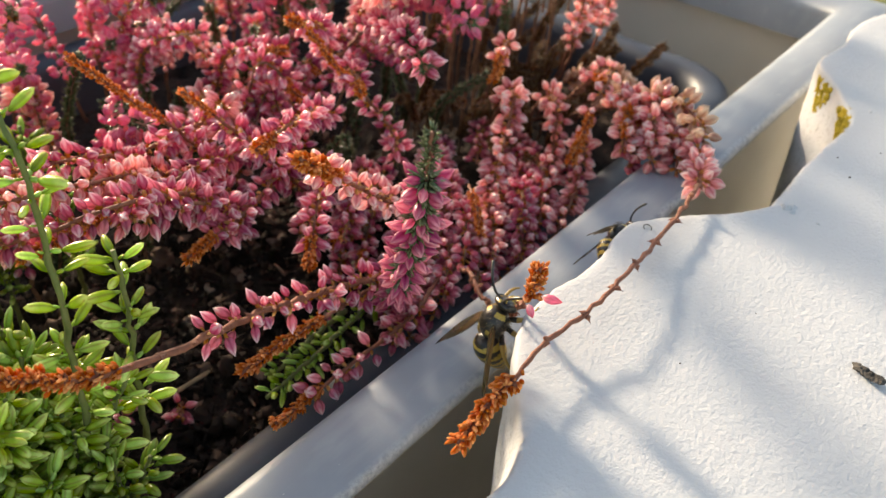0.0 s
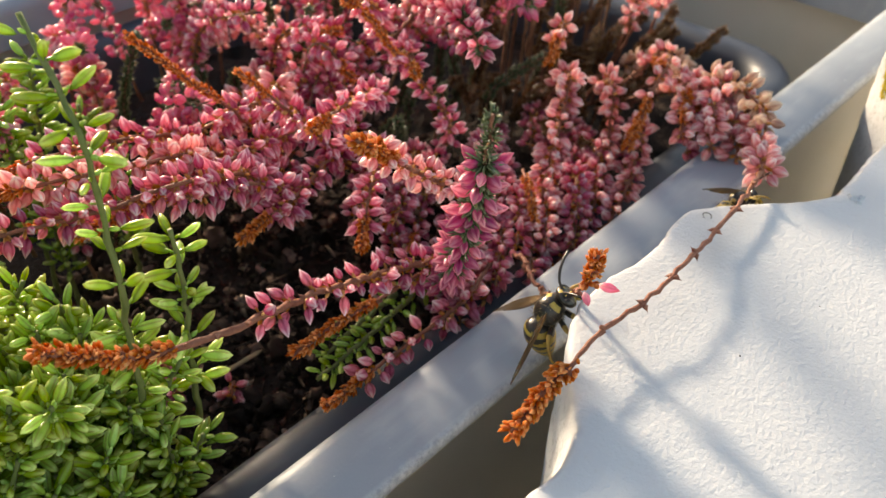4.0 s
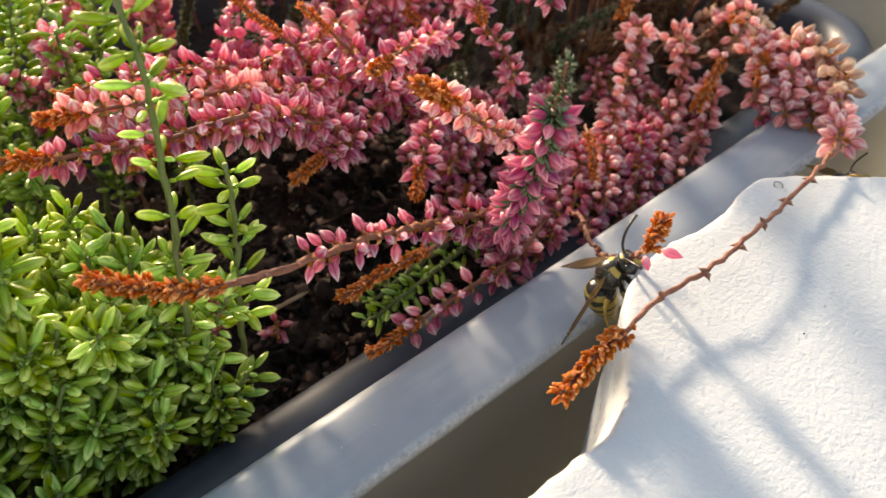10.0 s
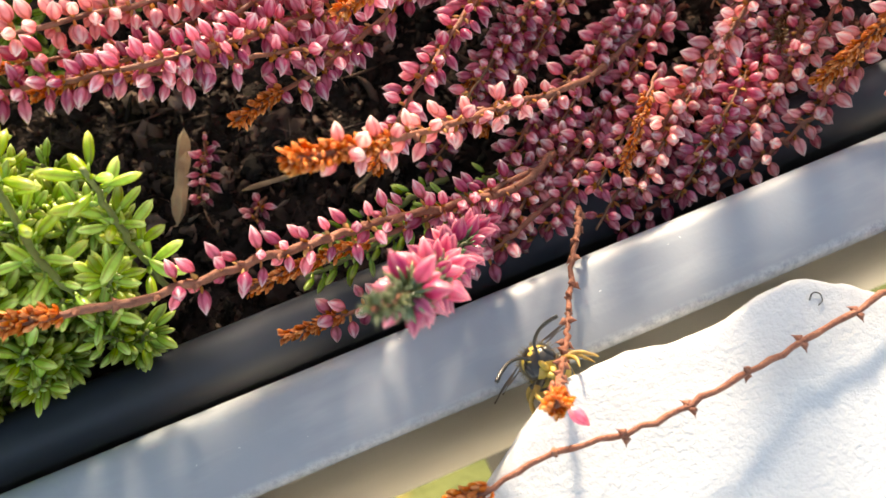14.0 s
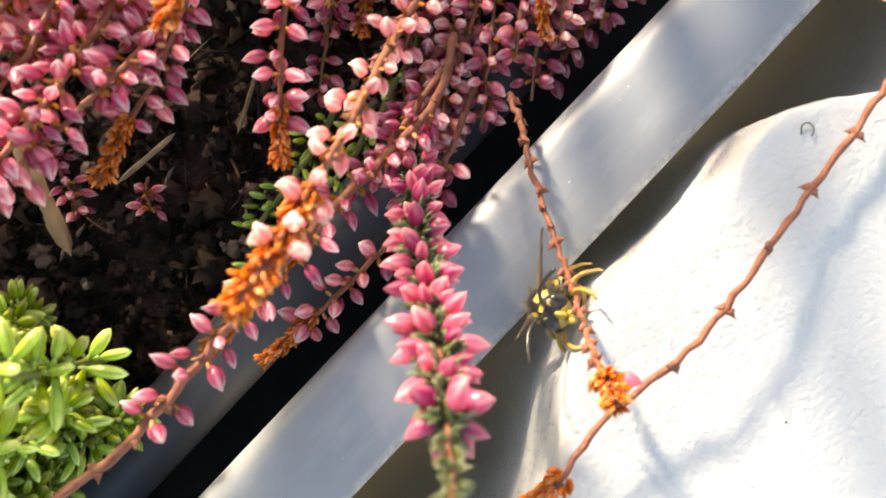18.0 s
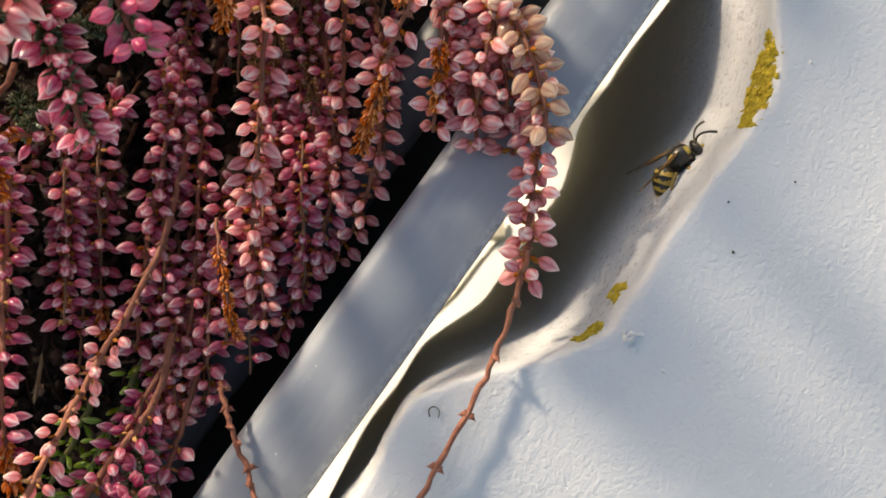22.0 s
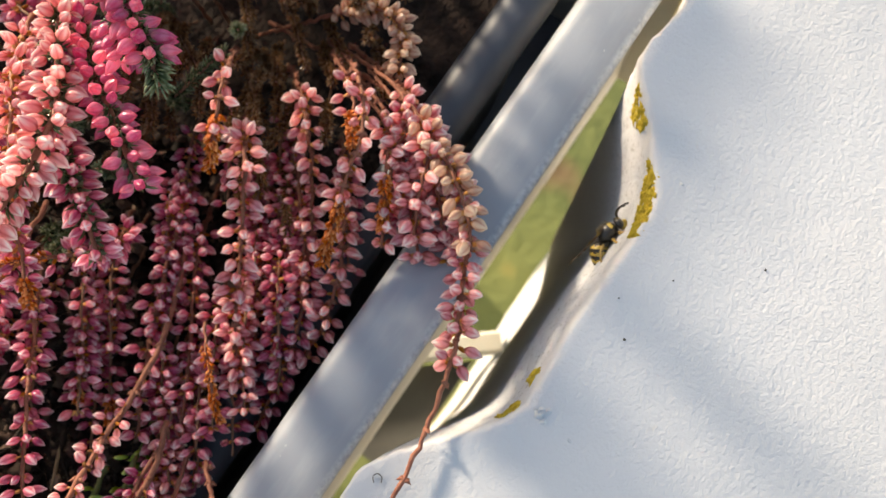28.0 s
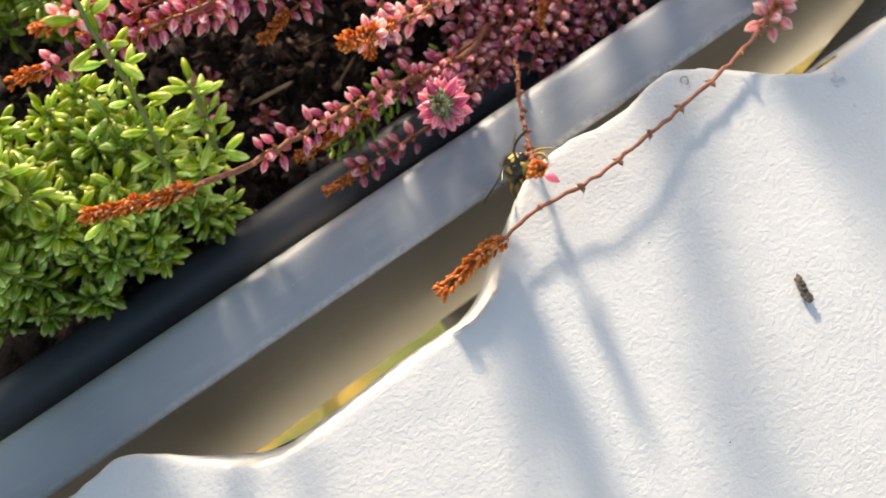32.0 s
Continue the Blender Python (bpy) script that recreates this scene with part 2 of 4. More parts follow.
needle = make_petal("grey_green_needle", (0.035, 0.055, 0.02), (0.09, 0.12, 0.05), (0.24, 0.25, 0.13), 0.3, 0.15)

# ---- mesh helpers (millimetres in, metres out) ----


def mesh_of(name, verts, faces, mats, along=None, index=None, smooth=True):
    me = bpy.data.meshes.new(name)
    me.from_pydata((np.asarray(verts, float) * 0.001).tolist(), [], faces if isinstance(faces, list) else faces.tolist())
    for m in mats if isinstance(mats, (list, tuple)) else [mats]:
        me.materials.append(m)
    if smooth:
        me.polygons.foreach_set("use_smooth", [True] * len(me.polygons))
    if index is not None:
        me.polygons.foreach_set("material_index", list(index))
    if along is not None:
        along = np.asarray(along, np.float32)
        for key, column in zip(("along", "seam"), along.T if along.ndim == 2 else [along]):
            a = me.attributes.new(key, "FLOAT", "POINT")
            a.data.foreach_set("value", np.ascontiguousarray(column))
    me.update()
    return me


def put(name, me, parent=None, label="", at=None):
    ob = new(name, me)
    if parent is not None:
        ob.parent = parent
    if at is not None:
        ob.matrix_basis = at
    if label:
        tagged(ob, label)
    return ob


def thing(name, label, category, group="", kind="", at=(0, 0, 0)):
    ob = new(name)
    ob.empty_display_size = 0.01
    ob.location = Vector(at) * 0.001
    return tagged(ob, label, category, group, kind)


def grid_faces(rows, cols, wrap=False):
    r, c = np.meshgrid(np.arange(rows - 1), np.arange(cols if wrap else cols - 1), indexing="ij")
    d = (c + 1) % cols
    return np.stack([r * cols + c, r * cols + d, (r + 1) * cols + d, (r + 1) * cols + c], -1).reshape(-1, 4)


def curve(points, n):
    """n points of a smooth curve through the given ones."""
    p = np.asarray(points, float)
    p = np.vstack([2 * p[0] - p[1], p, 2 * p[-1] - p[-2]])
    k = len(p) - 3
    s = np.linspace(0, k - 1e-6, n * 4)
    i = s.astype(int)
    f = (s - i)[:, None]
    a, b, c, d = p[i], p[i + 1], p[i + 2], p[i + 3]
    q = 0.5 * (2 * b + (c - a) * f + (2 * a - 5 * b + 4 * c - d) * f**2 + (3 * b - a - 3 * c + d) * f**3)
    run = np.r_[0, np.cumsum(np.linalg.norm(np.diff(q, axis=0), axis=1))]
    w = np.linspace(0, run[-1], n)
    return np.stack([np.interp(w, run, q[:, j]) for j in range(3)], 1), run[-1]


def frames_along(q):
    t = np.gradient(q, axis=0)
    t /= np.linalg.norm(t, axis=1)[:, None] + 1e-9
    ref = np.array([0.31, 0.22, 0.92])
    x = np.cross(t, ref)
    x /= np.linalg.norm(x, axis=1)[:, None] + 1e-9
    return t, x, np.cross(t, x)


def tube(q, r, seg=7):
    """Vertices and faces of a tube along q with radius r (number or one for each point)."""
    _, x, y = frames_along(q)
    r = np.broadcast_to(r, len(q))[:, None, None]
    a = np.linspace(0, 2 * np.pi, seg, endpoint=False)
    ring = x[:, None] * np.cos(a)[:, None] + y[:, None] * np.sin(a)[:, None]
    v = (q[:, None] + ring * r).reshape(-1, 3)
    f = grid_faces(len(q), seg, True).tolist()
    f += [list(range(seg))[::-1], [(len(q) - 1) * seg + j for j in range(seg)]]
    return v, f


def lobe(length, width, rings, seg, lobes=0.0, point=1.0, bend=0.0, flat=1.0, full=0.42):
    """A bud, leaf or scale along +z: vertices, faces and the way from foot to tip."""
    t = np.linspace(0, 1, rings + 2)[1:-1]
    a = np.linspace(0, 2 * np.pi, seg, endpoint=False)
    r = np.where(t < full, np.sin(np.pi / 2 * (t / full) ** 0.8), np.cos(np.pi / 2 * (np.maximum(t - full, 0) / (1 - full)) ** (1.5 / point)) ** (0.8 * point))
    r = r * width / 2
    ring = r[:, None] * (1 + lobes * (0.4 + t[:, None]) * np.cos(4 * a))
    shade = np.clip(t[:, None] + 1.6 * lobes * np.cos(4 * a) * np.sin(np.pi * t[:, None]), 0, 1)
    v = np.stack([ring * np.cos(a) + bend * length * t[:, None] ** 2, ring * np.sin(a) * flat, np.broadcast_to(t[:, None] * length, ring.shape)], -1).reshape(-1, 3)
    v = np.vstack([v, [[0, 0, 0]], [[bend * length, 0, length]]])
    f = grid_faces(rings, seg, True).tolist()
    n = rings * seg
    f += [[n, (j + 1) % seg, j] for j in range(seg)]
    f += [[n + 1, (rings - 1) * seg + j, (rings - 1) * seg + (j + 1) % seg] for j in range(seg)]
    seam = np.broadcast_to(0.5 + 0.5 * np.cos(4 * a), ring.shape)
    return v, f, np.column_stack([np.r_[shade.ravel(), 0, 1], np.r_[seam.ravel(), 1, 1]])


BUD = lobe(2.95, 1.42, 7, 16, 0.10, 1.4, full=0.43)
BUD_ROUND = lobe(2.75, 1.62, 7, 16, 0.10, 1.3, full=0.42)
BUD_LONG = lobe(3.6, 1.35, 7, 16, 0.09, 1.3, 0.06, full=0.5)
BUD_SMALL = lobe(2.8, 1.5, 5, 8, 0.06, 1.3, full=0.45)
SCALE = lobe(1.9, 1.0, 3, 5, 0, 1.0, 0.12, 0.5)
LEAF = lobe(3.4, 1.2, 5, 8, 0.03, 1.0, 0.06, 0.85, 0.46)
LEAF_BIG = lobe(4.0, 1.36, 6, 8, 0.03, 0.95, 0.08, 0.85, 0.48)
NEEDLE = lobe(1.8, 0.32, 3, 4, 0, 1.2, 0.1)
KNOB = lobe(1.25, 1.0, 3, 6, 0, 2.2, 0.15, 0.7, 0.22)


def basis(z, spin):
    z = z / (np.linalg.norm(z) + 1e-9)
    h = np.array([0.9, 0.1, 0.43]) if abs(z[2]) > 0.8 else np.array([0, 0, 1.0])
    x = np.cross(h, z)
    x /= np.linalg.norm(x)
    y = np.cross(z, x)
    c, s = math.cos(spin), math.sin(spin)
    return np.stack([c * x + s * y, c * y - s * x, z], 1)


class Heap:
    """Many copies of small templates, gathered into one mesh."""

    def __init__(self):
        self.v, self.f, self.a, self.n = [], [], [], 0

    def add(self, template, at, z, spin, size):
        v, f, a = template
        self.v.append(v * size @ basis(z, spin).T + at)
        self.f.extend([[j + self.n for j in q] for q in f])
        self.a.append(a)
        self.n += len(v)

    def mesh(self, name, mat, smooth=True):
        return mesh_of(name, np.vstack(self.v), self.f, mat, np.concatenate(self.a), smooth=smooth)


rnd = random.Random(11)
_bud_meshes = {}


def shared(kind, template, mat):
    key = (kind, mat.name)
    if key not in _bud_meshes:
        _bud_meshes[key] = mesh_of(kind, template[0], template[1], mat, template[2])
    return _bud_meshes[key]


def matrix(at, z, spin, size):
    b = basis(np.asarray(z, float), spin) * size
    m = Matrix(b.tolist()).to_4x4()
    m.translation = Vector(np.asarray(at) * 0.001)
    return m


def spray(plant, points, name="flower_spray", label="", r=(0.55, 0.28), buds=(0.1, 0.9), step=1.5, whorl=3, template=BUD_SMALL, mat=None,
          size=1.0, tip=0.0, tip_mat=None, needles=0.0, hero=False, knobs=0.0, stem=None, lean=0.45, tip_size=1.0, droop=0.0, calyx=None, seed=0):
    """One flowering shoot: a knobbly stem with whorls of buds, and a dry or leafy end."""
    rg = random.Random(seed or rnd.random())
    plant_at = np.array(plant.location) * 1000
    n = max(10, len(points) * 7)
    q, length = curve(points, n)
    q = q - plant_at
    q[1:-1] += np.array([[rg.gauss(0, 0.12) for _ in range(3)] for _ in range(n - 2)])
    rr = 0.8 * np.linspace(r[0], r[1], n) * (1 + 0.12 * np.sin(np.arange(n) * 1.9))
    v, f = tube(q, rr, 6 if not hero else 8)
    if knobs:
        kv, kf = [v], f
        count = len(v)
        s = knobs * 0.5
        while s < length * 0.97:
            i = min(n - 1, int(s / length * (n - 1)))
            t, x, y = (a[i] for a in frames_along(q))
            knob_turn = rg.uniform(0, 6.3)
            for side in (0, 1):
                ang = knob_turn + math.pi * side
                out = math.cos(ang) * x + math.sin(ang) * y
                tv = KNOB[0] @ basis(out + t * 0.5, 0).T + q[i]
                kv.append(tv)
                kf = kf + [[j + count for j in fc] for fc in KNOB[1]]
                count += len(tv)
            s += knobs * rg.uniform(0.85, 1.15)
        v, f = np.vstack(kv), kf
    ob = put(name, mesh_of(name, v, f, stem or stem_mat), plant, label)
    t, x, y = frames_along(q)

    def along(d):
        w = min(0.9999, max(0.0, d / length)) * (n - 1)
        return int(w), q[int(w)] * (1 - w % 1) + q[int(w) + 1] * (w % 1)

    heap, green = Heap(), Heap()
    s, turn = buds[0] * length, rg.uniform(0, 6)
    made = 0
    while mat and s < buds[1] * length:
        i, here = along(s)
        for k in range(whorl):
            if rg.random() < 0.12:
                continue
            ang = turn + k * 2 * math.pi / whorl + rg.uniform(-0.35, 0.35)
            out = math.cos(ang) * x[i] + math.sin(ang) * y[i]
            z = out + t[i] * rg.uniform(lean - 0.3, lean + 0.35) + np.array([0, 0, -droop])
            at = here + out * (rr[i] + rg.uniform(0.2, 0.9))
            sz = size * rg.uniform(0.78, 1.15)
            if hero:
                put("bud", shared("bud", template, mat), ob, at=matrix(at, z, rg.uniform(0, 6), sz))
            else:
                heap.add(template, at, z, rg.uniform(0, 6), sz)
            made += 1
            green.add(SCALE, here + out * rr[i] * 0.5, z, rg.uniform(0, 6), sz * 0.75)
            for _ in range(int(needles)):
                b2 = ang + rg.uniform(-0.9, 0.9)
                o2 = math.cos(b2) * x[i] + math.sin(b2) * y[i]
                green.add(NEEDLE, here + o2 * rr[i] * 0.8 + t[i] * rg.uniform(-0.7, 0.7), o2 + t[i] * rg.uniform(-0.2, 0.9), 0, rg.uniform(0.7, 1.3))
        turn += 1.1
        s += step * rg.uniform(0.8, 1.2)
    if heap.n:
        tagged(put("flower_mass", heap.mesh("flower_mass", mat), ob), kind="stuff")
    if green.n:
        tagged(put("calyx_mass", green.mesh("calyx_mass", calyx or (needle if needles else dry_brown)), ob), kind="stuff")
    if tip:
        end = Heap()
        s = (1 - tip) * length
        while s < length:
            i, here = along(s)
            for k in range(6):
                ang = rg.uniform(0, 6.3)
                out = math.cos(ang) * x[i] + math.sin(ang) * y[i]
                if tip_mat in (needle, twig_brown):
                    end.add(NEEDLE, here + out * rr[i] * 0.8, out + t[i] * rg.uniform(0.4, 1.6), rg.uniform(0, 6), tip_size * rg.uniform(0.55, 1.0))
                else:
                    end.add(SCALE, here + out * rg.uniform(0.1, 0.55) * tip_size, out + t[i] * rg.uniform(0.6, 2.0), rg.uniform(0, 6), tip_size * rg.uniform(0.32, 0.58))
            s += 0.27
        put("dry_tip" if tip_mat is not needle else "leafy_tip", end.mesh("tip", tip_mat or dry), ob)
    return ob


def bar(name, a, b, w, h, parent):
    a, b = np.array(a, float), np.array(b, float)
    d = (b - a) / np.linalg.norm(b - a)
    s = np.cross(d, (0, 0, 1.0)) if abs(d[2]) < 0.9 else np.array([1.0, 0, 0])
    s /= np.linalg.norm(s)
    t = np.cross(s, d)
    loop = []
    for e, f2 in ((-1, -0.7), (-0.7, -1), (0.7, -1), (1, -0.7), (1, 0.7), (0.7, 1), (-0.7, 1), (-1, 0.7)):
        loop.append(s * e * w / 2 + t * f2 * h / 2)
    v = np.array([p + q for p in (a, b) for q in loop]) - np.array(parent.location) * 1000
    f = grid_faces(2, 8, True).tolist() + [list(range(8))[::-1], [8 + j for j in range(8)]]
    return put(name, mesh_of(name, v, f, cream, smooth=False), parent)


# ---- the white table with its scalloped edge ----
PERIOD = 95.5


def ease(x):
    x = min(1.0, max(0.0, x))
    return x * x * (3 - 2 * x)


def scallop(u):
    """The edge of the white table: lobes 12 mm deep along the planter."""
    w = (u - 27.0) % PERIOD
    dip = ease(w / 21.0) if w < 40 else 1 - ease((w - 50.0) / 22.0)
    return -14.6 - 12.6 * dip - 0.4 * math.sin(u * 0.35) * (1 - dip) + 0.25 * math.sin(u * 0.21)


def wall_line(v, z):
    """How far out the wall under the scalloped edge stands at the height z."""
    zs = (-722, -480, -400, -330, -305, -285, -262, -232, -125, -60, -15, 0)
    mean = float(np.interp(z, zs, (-40, -26, -17, -7.5, -6, -7, -9.5, -12, -13, -14, -14.6, -15)))
    amp = float(np.interp(z, zs, (0.02, 0.03, 0.04, 0.06, 0.08, 0.1, 0.14, 0.26, 0.44, 0.62, 0.76, 1)))
    return mean + amp * (v + 15)


def build_table():
    table = thing("garden_table", "white rough-painted garden table with scalloped edge beside planter", "table", at=(140, -130, -720))
    us = np.concatenate([np.arange(-170, -20, 3.0), np.arange(-20, 250, 0.75), np.arange(250, 420, 3.0)])
    edge = np.array([[u, scallop(u)] for u in us])
    tang = np.gradient(edge, axis=0)
    tang /= np.linalg.norm(tang, axis=1)[:, None]
    out = np.stack([-tang[:, 1], tang[:, 0]], 1)
    # from the lower end of the raw edge up to the sharp arris, each row leaning out towards its foot
    prof = [(-16, 0), (-13, 0), (-10, 0), (-7.5, 0), (-5.5, 0), (-3.8, 0), (-2.4, 0), (-1.2, 0.0), (-0.5, 0.08), (-0.16, 0.28), (-0.03, 0.6), (0.0, 1.4)]
    rows = []
    for z, inset in prof:
        p = edge - out * inset
        rows.append(np.column_stack([p[:, 0], [wall_line(v, z) for v in p[:, 1]], np.full(len(us), float(z))]))
    a = rows[-1]
    order = np.argsort(a[:, 0], kind="stable")
    a[:] = a[order]
    for s in (1.5, 3, 4.5, 6, 8, 10, 12.5, 15, 18, 21, 25, 30, 36, 43, 51, 60, 72, 86, 105, 130, 165, 210, 270):
        f = min(1.0, s / 60.0)
        y = a[:, 1] - s
        straight = -30.0 - s
        rows.append(np.column_stack([us, y * (1 - f) + straight * f, np.zeros(len(us))]))
    rows.append(rows[-1] + np.array([0, 0, -14.5]))
    v = np.array(rows)
    for i in range(1, len(rows) - 1):
        for j in range(len(us)):
            p = v[i, j]
            h = noise.noise(Vector((p[0] * 0.03, p[1] * 0.03, 3))) * 0.35 + noise.noise(Vector((p[0] * 0.16, p[1] * 0.16, 8 + p[2]))) * 0.12
            v[i, j, 2] += h * min(1, i / 9)
            if i < len(prof) + 3:
                nick = max(0.0, noise.noise(Vector((p[0] * 0.9, 5.1, 0))) - 0.25) * 1.3 if abs(p[2]) < 1.0 else 0.0
                v[i, j, 1] += noise.noise(Vector((p[0] * 0.5, 1.7, p[2] * 0.3))) * 0.28 + noise.noise(Vector((p[0] * 1.5, 7.7, p[2] * 0.8))) * 0.16 - nick
    v = v.reshape(-1, 3) - np.array([140, -130, -720])
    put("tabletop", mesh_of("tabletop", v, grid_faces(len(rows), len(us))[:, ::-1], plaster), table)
    # fluted pedestal under the top, flaring outwards further down
    us2 = np.concatenate([np.arange(-160, 60, 6.0), np.arange(60, 240, 2.5), np.arange(240, 411, 6.0)])
    pv = []
    levels = (-15.8, -30, -60, -90, -112, -120, -124, -128, -132, -150, -180, -205, -223, -226, -229, -232, -240, -248, -255, -262, -270, -278, -285, -292, -299, -305, -312, -320, -330, -360, -400, -480, -722)
    for z in levels:
        for u in us2:
            back = 60.0 * ease((-120.0 - z) / 12.0) * ease((z + 232.0) / 8.0)
            pv.append((u, wall_line(scallop(u), z) - 0.15 - back, z))
        pv += [(us2[-1], -280, z), (us2[0], -280, z)]
    m = len(us2) + 2
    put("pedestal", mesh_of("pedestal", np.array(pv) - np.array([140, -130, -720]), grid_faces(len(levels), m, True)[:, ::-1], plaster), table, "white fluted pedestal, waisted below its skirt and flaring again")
    return table




build_table()

# ---- the planter: grey rim, cream walls ----
def build_planter():
    planter = thing("planter_box", "cream plastic planter box with flat grey rim", "planter", at=(70, 70, -125))
    o = np.array([70, 70, -125])
    U0, U1, V0, V1 = -130.0, 257.0, -11.1, 152.0
    # closed loop round the planter, mitred at the corners
    prof = [(8.0, -13.4), (0.9, -12.9), (0.15, -12.6), (0.0, -12.1), (0.05, -11.3), (0.35, -10.85), (0.9, -10.6), (5.0, -10.45), (8.6, -10.6), (9.6, -10.9), (10.4, -11.4), (11.0, -12.3), (11.3, -13.6), (11.3, -21.0)]
    rows = []
    for d, z in prof:
        rows.append([(U0 + d, V0 + d, z), (U1 - d, V0 + d, z), (U1 - d, V1 - d, z), (U0 + d, V1 - d, z)])
    dense = []
    for r in rows:
        line = []
        for k in range(4):
            a, b = np.array(r[k]), np.array(r[(k + 1) % 4])
            m = 60 if k == 0 else 12
            for j in range(m):
                p = a + (b - a) * j / m
                if k == 0:
                    p[2] += 0.12 * math.sin(p[0] * 0.05) + 0.05 * noise.noise(Vector((p[0] * 0.2, 0, 1)))
                    p[1] += 0.25 * math.sin(p[0] * 0.021 + 1)
                line.append(p)
        dense.append(line)
    v = np.array(dense)
    put("rim", mesh_of("rim", v.reshape(-1, 3) - o, grid_faces(len(prof), v.shape[1], True), rim_grey), planter, "flat grey plastic rim with scuffs")

    def wall(name, a, b, thick, top, bottom, taper):
        a, b = np.array(a, float), np.array(b, float)
        d = (b - a) / np.linalg.norm(b - a)
        inn = np.array([-d[1], d[0]])
        n = 24
        pts, depth = [], np.linspace(0, 1, 9)
        for face in (0, 1):
            for s in depth:
                for j in range(n + 1):
                    p = a + (b - a) * j / n + inn * (taper * s + face * thick)
                    pts.append((p[0], p[1], top + (bottom - top) * s))
        q = grid_faces(9, n + 1)
        m = 9 * (n + 1)
        f = np.vstack([q[:, ::-1], q + m]).tolist()
        f += [[8 * (n + 1) + j, 8 * (n + 1) + j + 1, m + 8 * (n + 1) + j + 1, m + 8 * (n + 1) + j] for j in range(n)]
        f += [[j + 1, j, m + j, m + j + 1] for j in range(n)]
        put(name, mesh_of(name, np.array(pts) - o, f, cream, smooth=False), planter)

    z0, z1 = -13.2, -133.0
    wall("wall", (U0 + 3, V0 + 8.0), (U1 - 3, V0 + 8.0), 2.6, z0, z1, 1.5)
    wall("wall", (U1 - 2.5, V0 + 3), (U1 - 2.5, V1 - 3), 3.0, z0, z1, 4)
    wall("wall", (U1 - 3, V1 - 2.5), (U0 + 3, V1 - 2.5), 3.0, z0, z1, 4)
    wall("wall", (U0 + 2.5, V1 - 3), (U0 + 2.5, V0 + 3), 3.0, z0, z1, 4)
    # floor in the pot's dark colour, standing in for shade deep in the gap
    c = [(U0 + 7, V0 + 11.5), (U1 - 7, V0 + 11.5), (U1 - 7, V1 - 7), (U0 + 7, V1 - 7)]
    v = [(x, y, -124.0) for x, y in c] + [(x, y, -120.0) for x, y in c]
    f = [[3, 2, 1, 0], [4, 5, 6, 7], [0, 1, 5, 4], [1, 2, 6, 5], [2, 3, 7, 6], [3, 0, 4, 7]]
    put("floor_plate", mesh_of("floor_plate", np.array(v) - o, f, anthracite, smooth=False), planter, "floor plate, coloured dark for the shade in the gap")
    return planter


build_planter()


# ---- the inner pot ----
def round_rect(u0, u1, v0, v1, r, n=10):
    pts = []
    for cx, cy, a0 in ((u1 - r, v0 + r, -90), (u1 - r, v1 - r, 0), (u0 + r, v1 - r, 90), (u0 + r, v0 + r, 180)):
        for k in range(n + 1):
            a = radians(a0 + 90 * k / n)
            pts.append((cx + r * math.cos(a), cy + r * math.sin(a)))
    return pts


def build_pot():
    pot = thing("inner_pot", "dark anthracite plastic trough pot with rounded rim, in planter", "pot", at=(80, 75, -95))
    o = np.array([80, 75, -95])
    prof = [(12, -95), (7.0, -60), (4.2, -32), (3.6, -27.5), (1.6, -28.2), (0.2, -27.0), (0.3, -25.2), (1.6, -23.6), (3.6, -23.0), (5.8, -23.1), (7.6, -23.9), (8.8, -25.8), (9.4, -29), (10.2, -45), (11.5, -62)]
    rows = []
    for d, z in prof:
        loop = round_rect(-90 + d, 223 - d, 4.9 + d, 141 - d, max(4, 19 - d), 12)
        rows.append([(x, y, z) for x, y in loop])
    v = np.array(rows)
    put("shell", mesh_of("shell", v.reshape(-1, 3) - o, grid_faces(len(prof), v.shape[1], True), anthracite), pot)
    loop = round_rect(-78, 207, 16.9, 129, 14, 6)
    put("base", mesh_of("base", np.array([(x, y, -95.0) for x, y in loop]) - o, [list(range(len(loop)))], anthracite, smooth=False), pot)


build_pot()


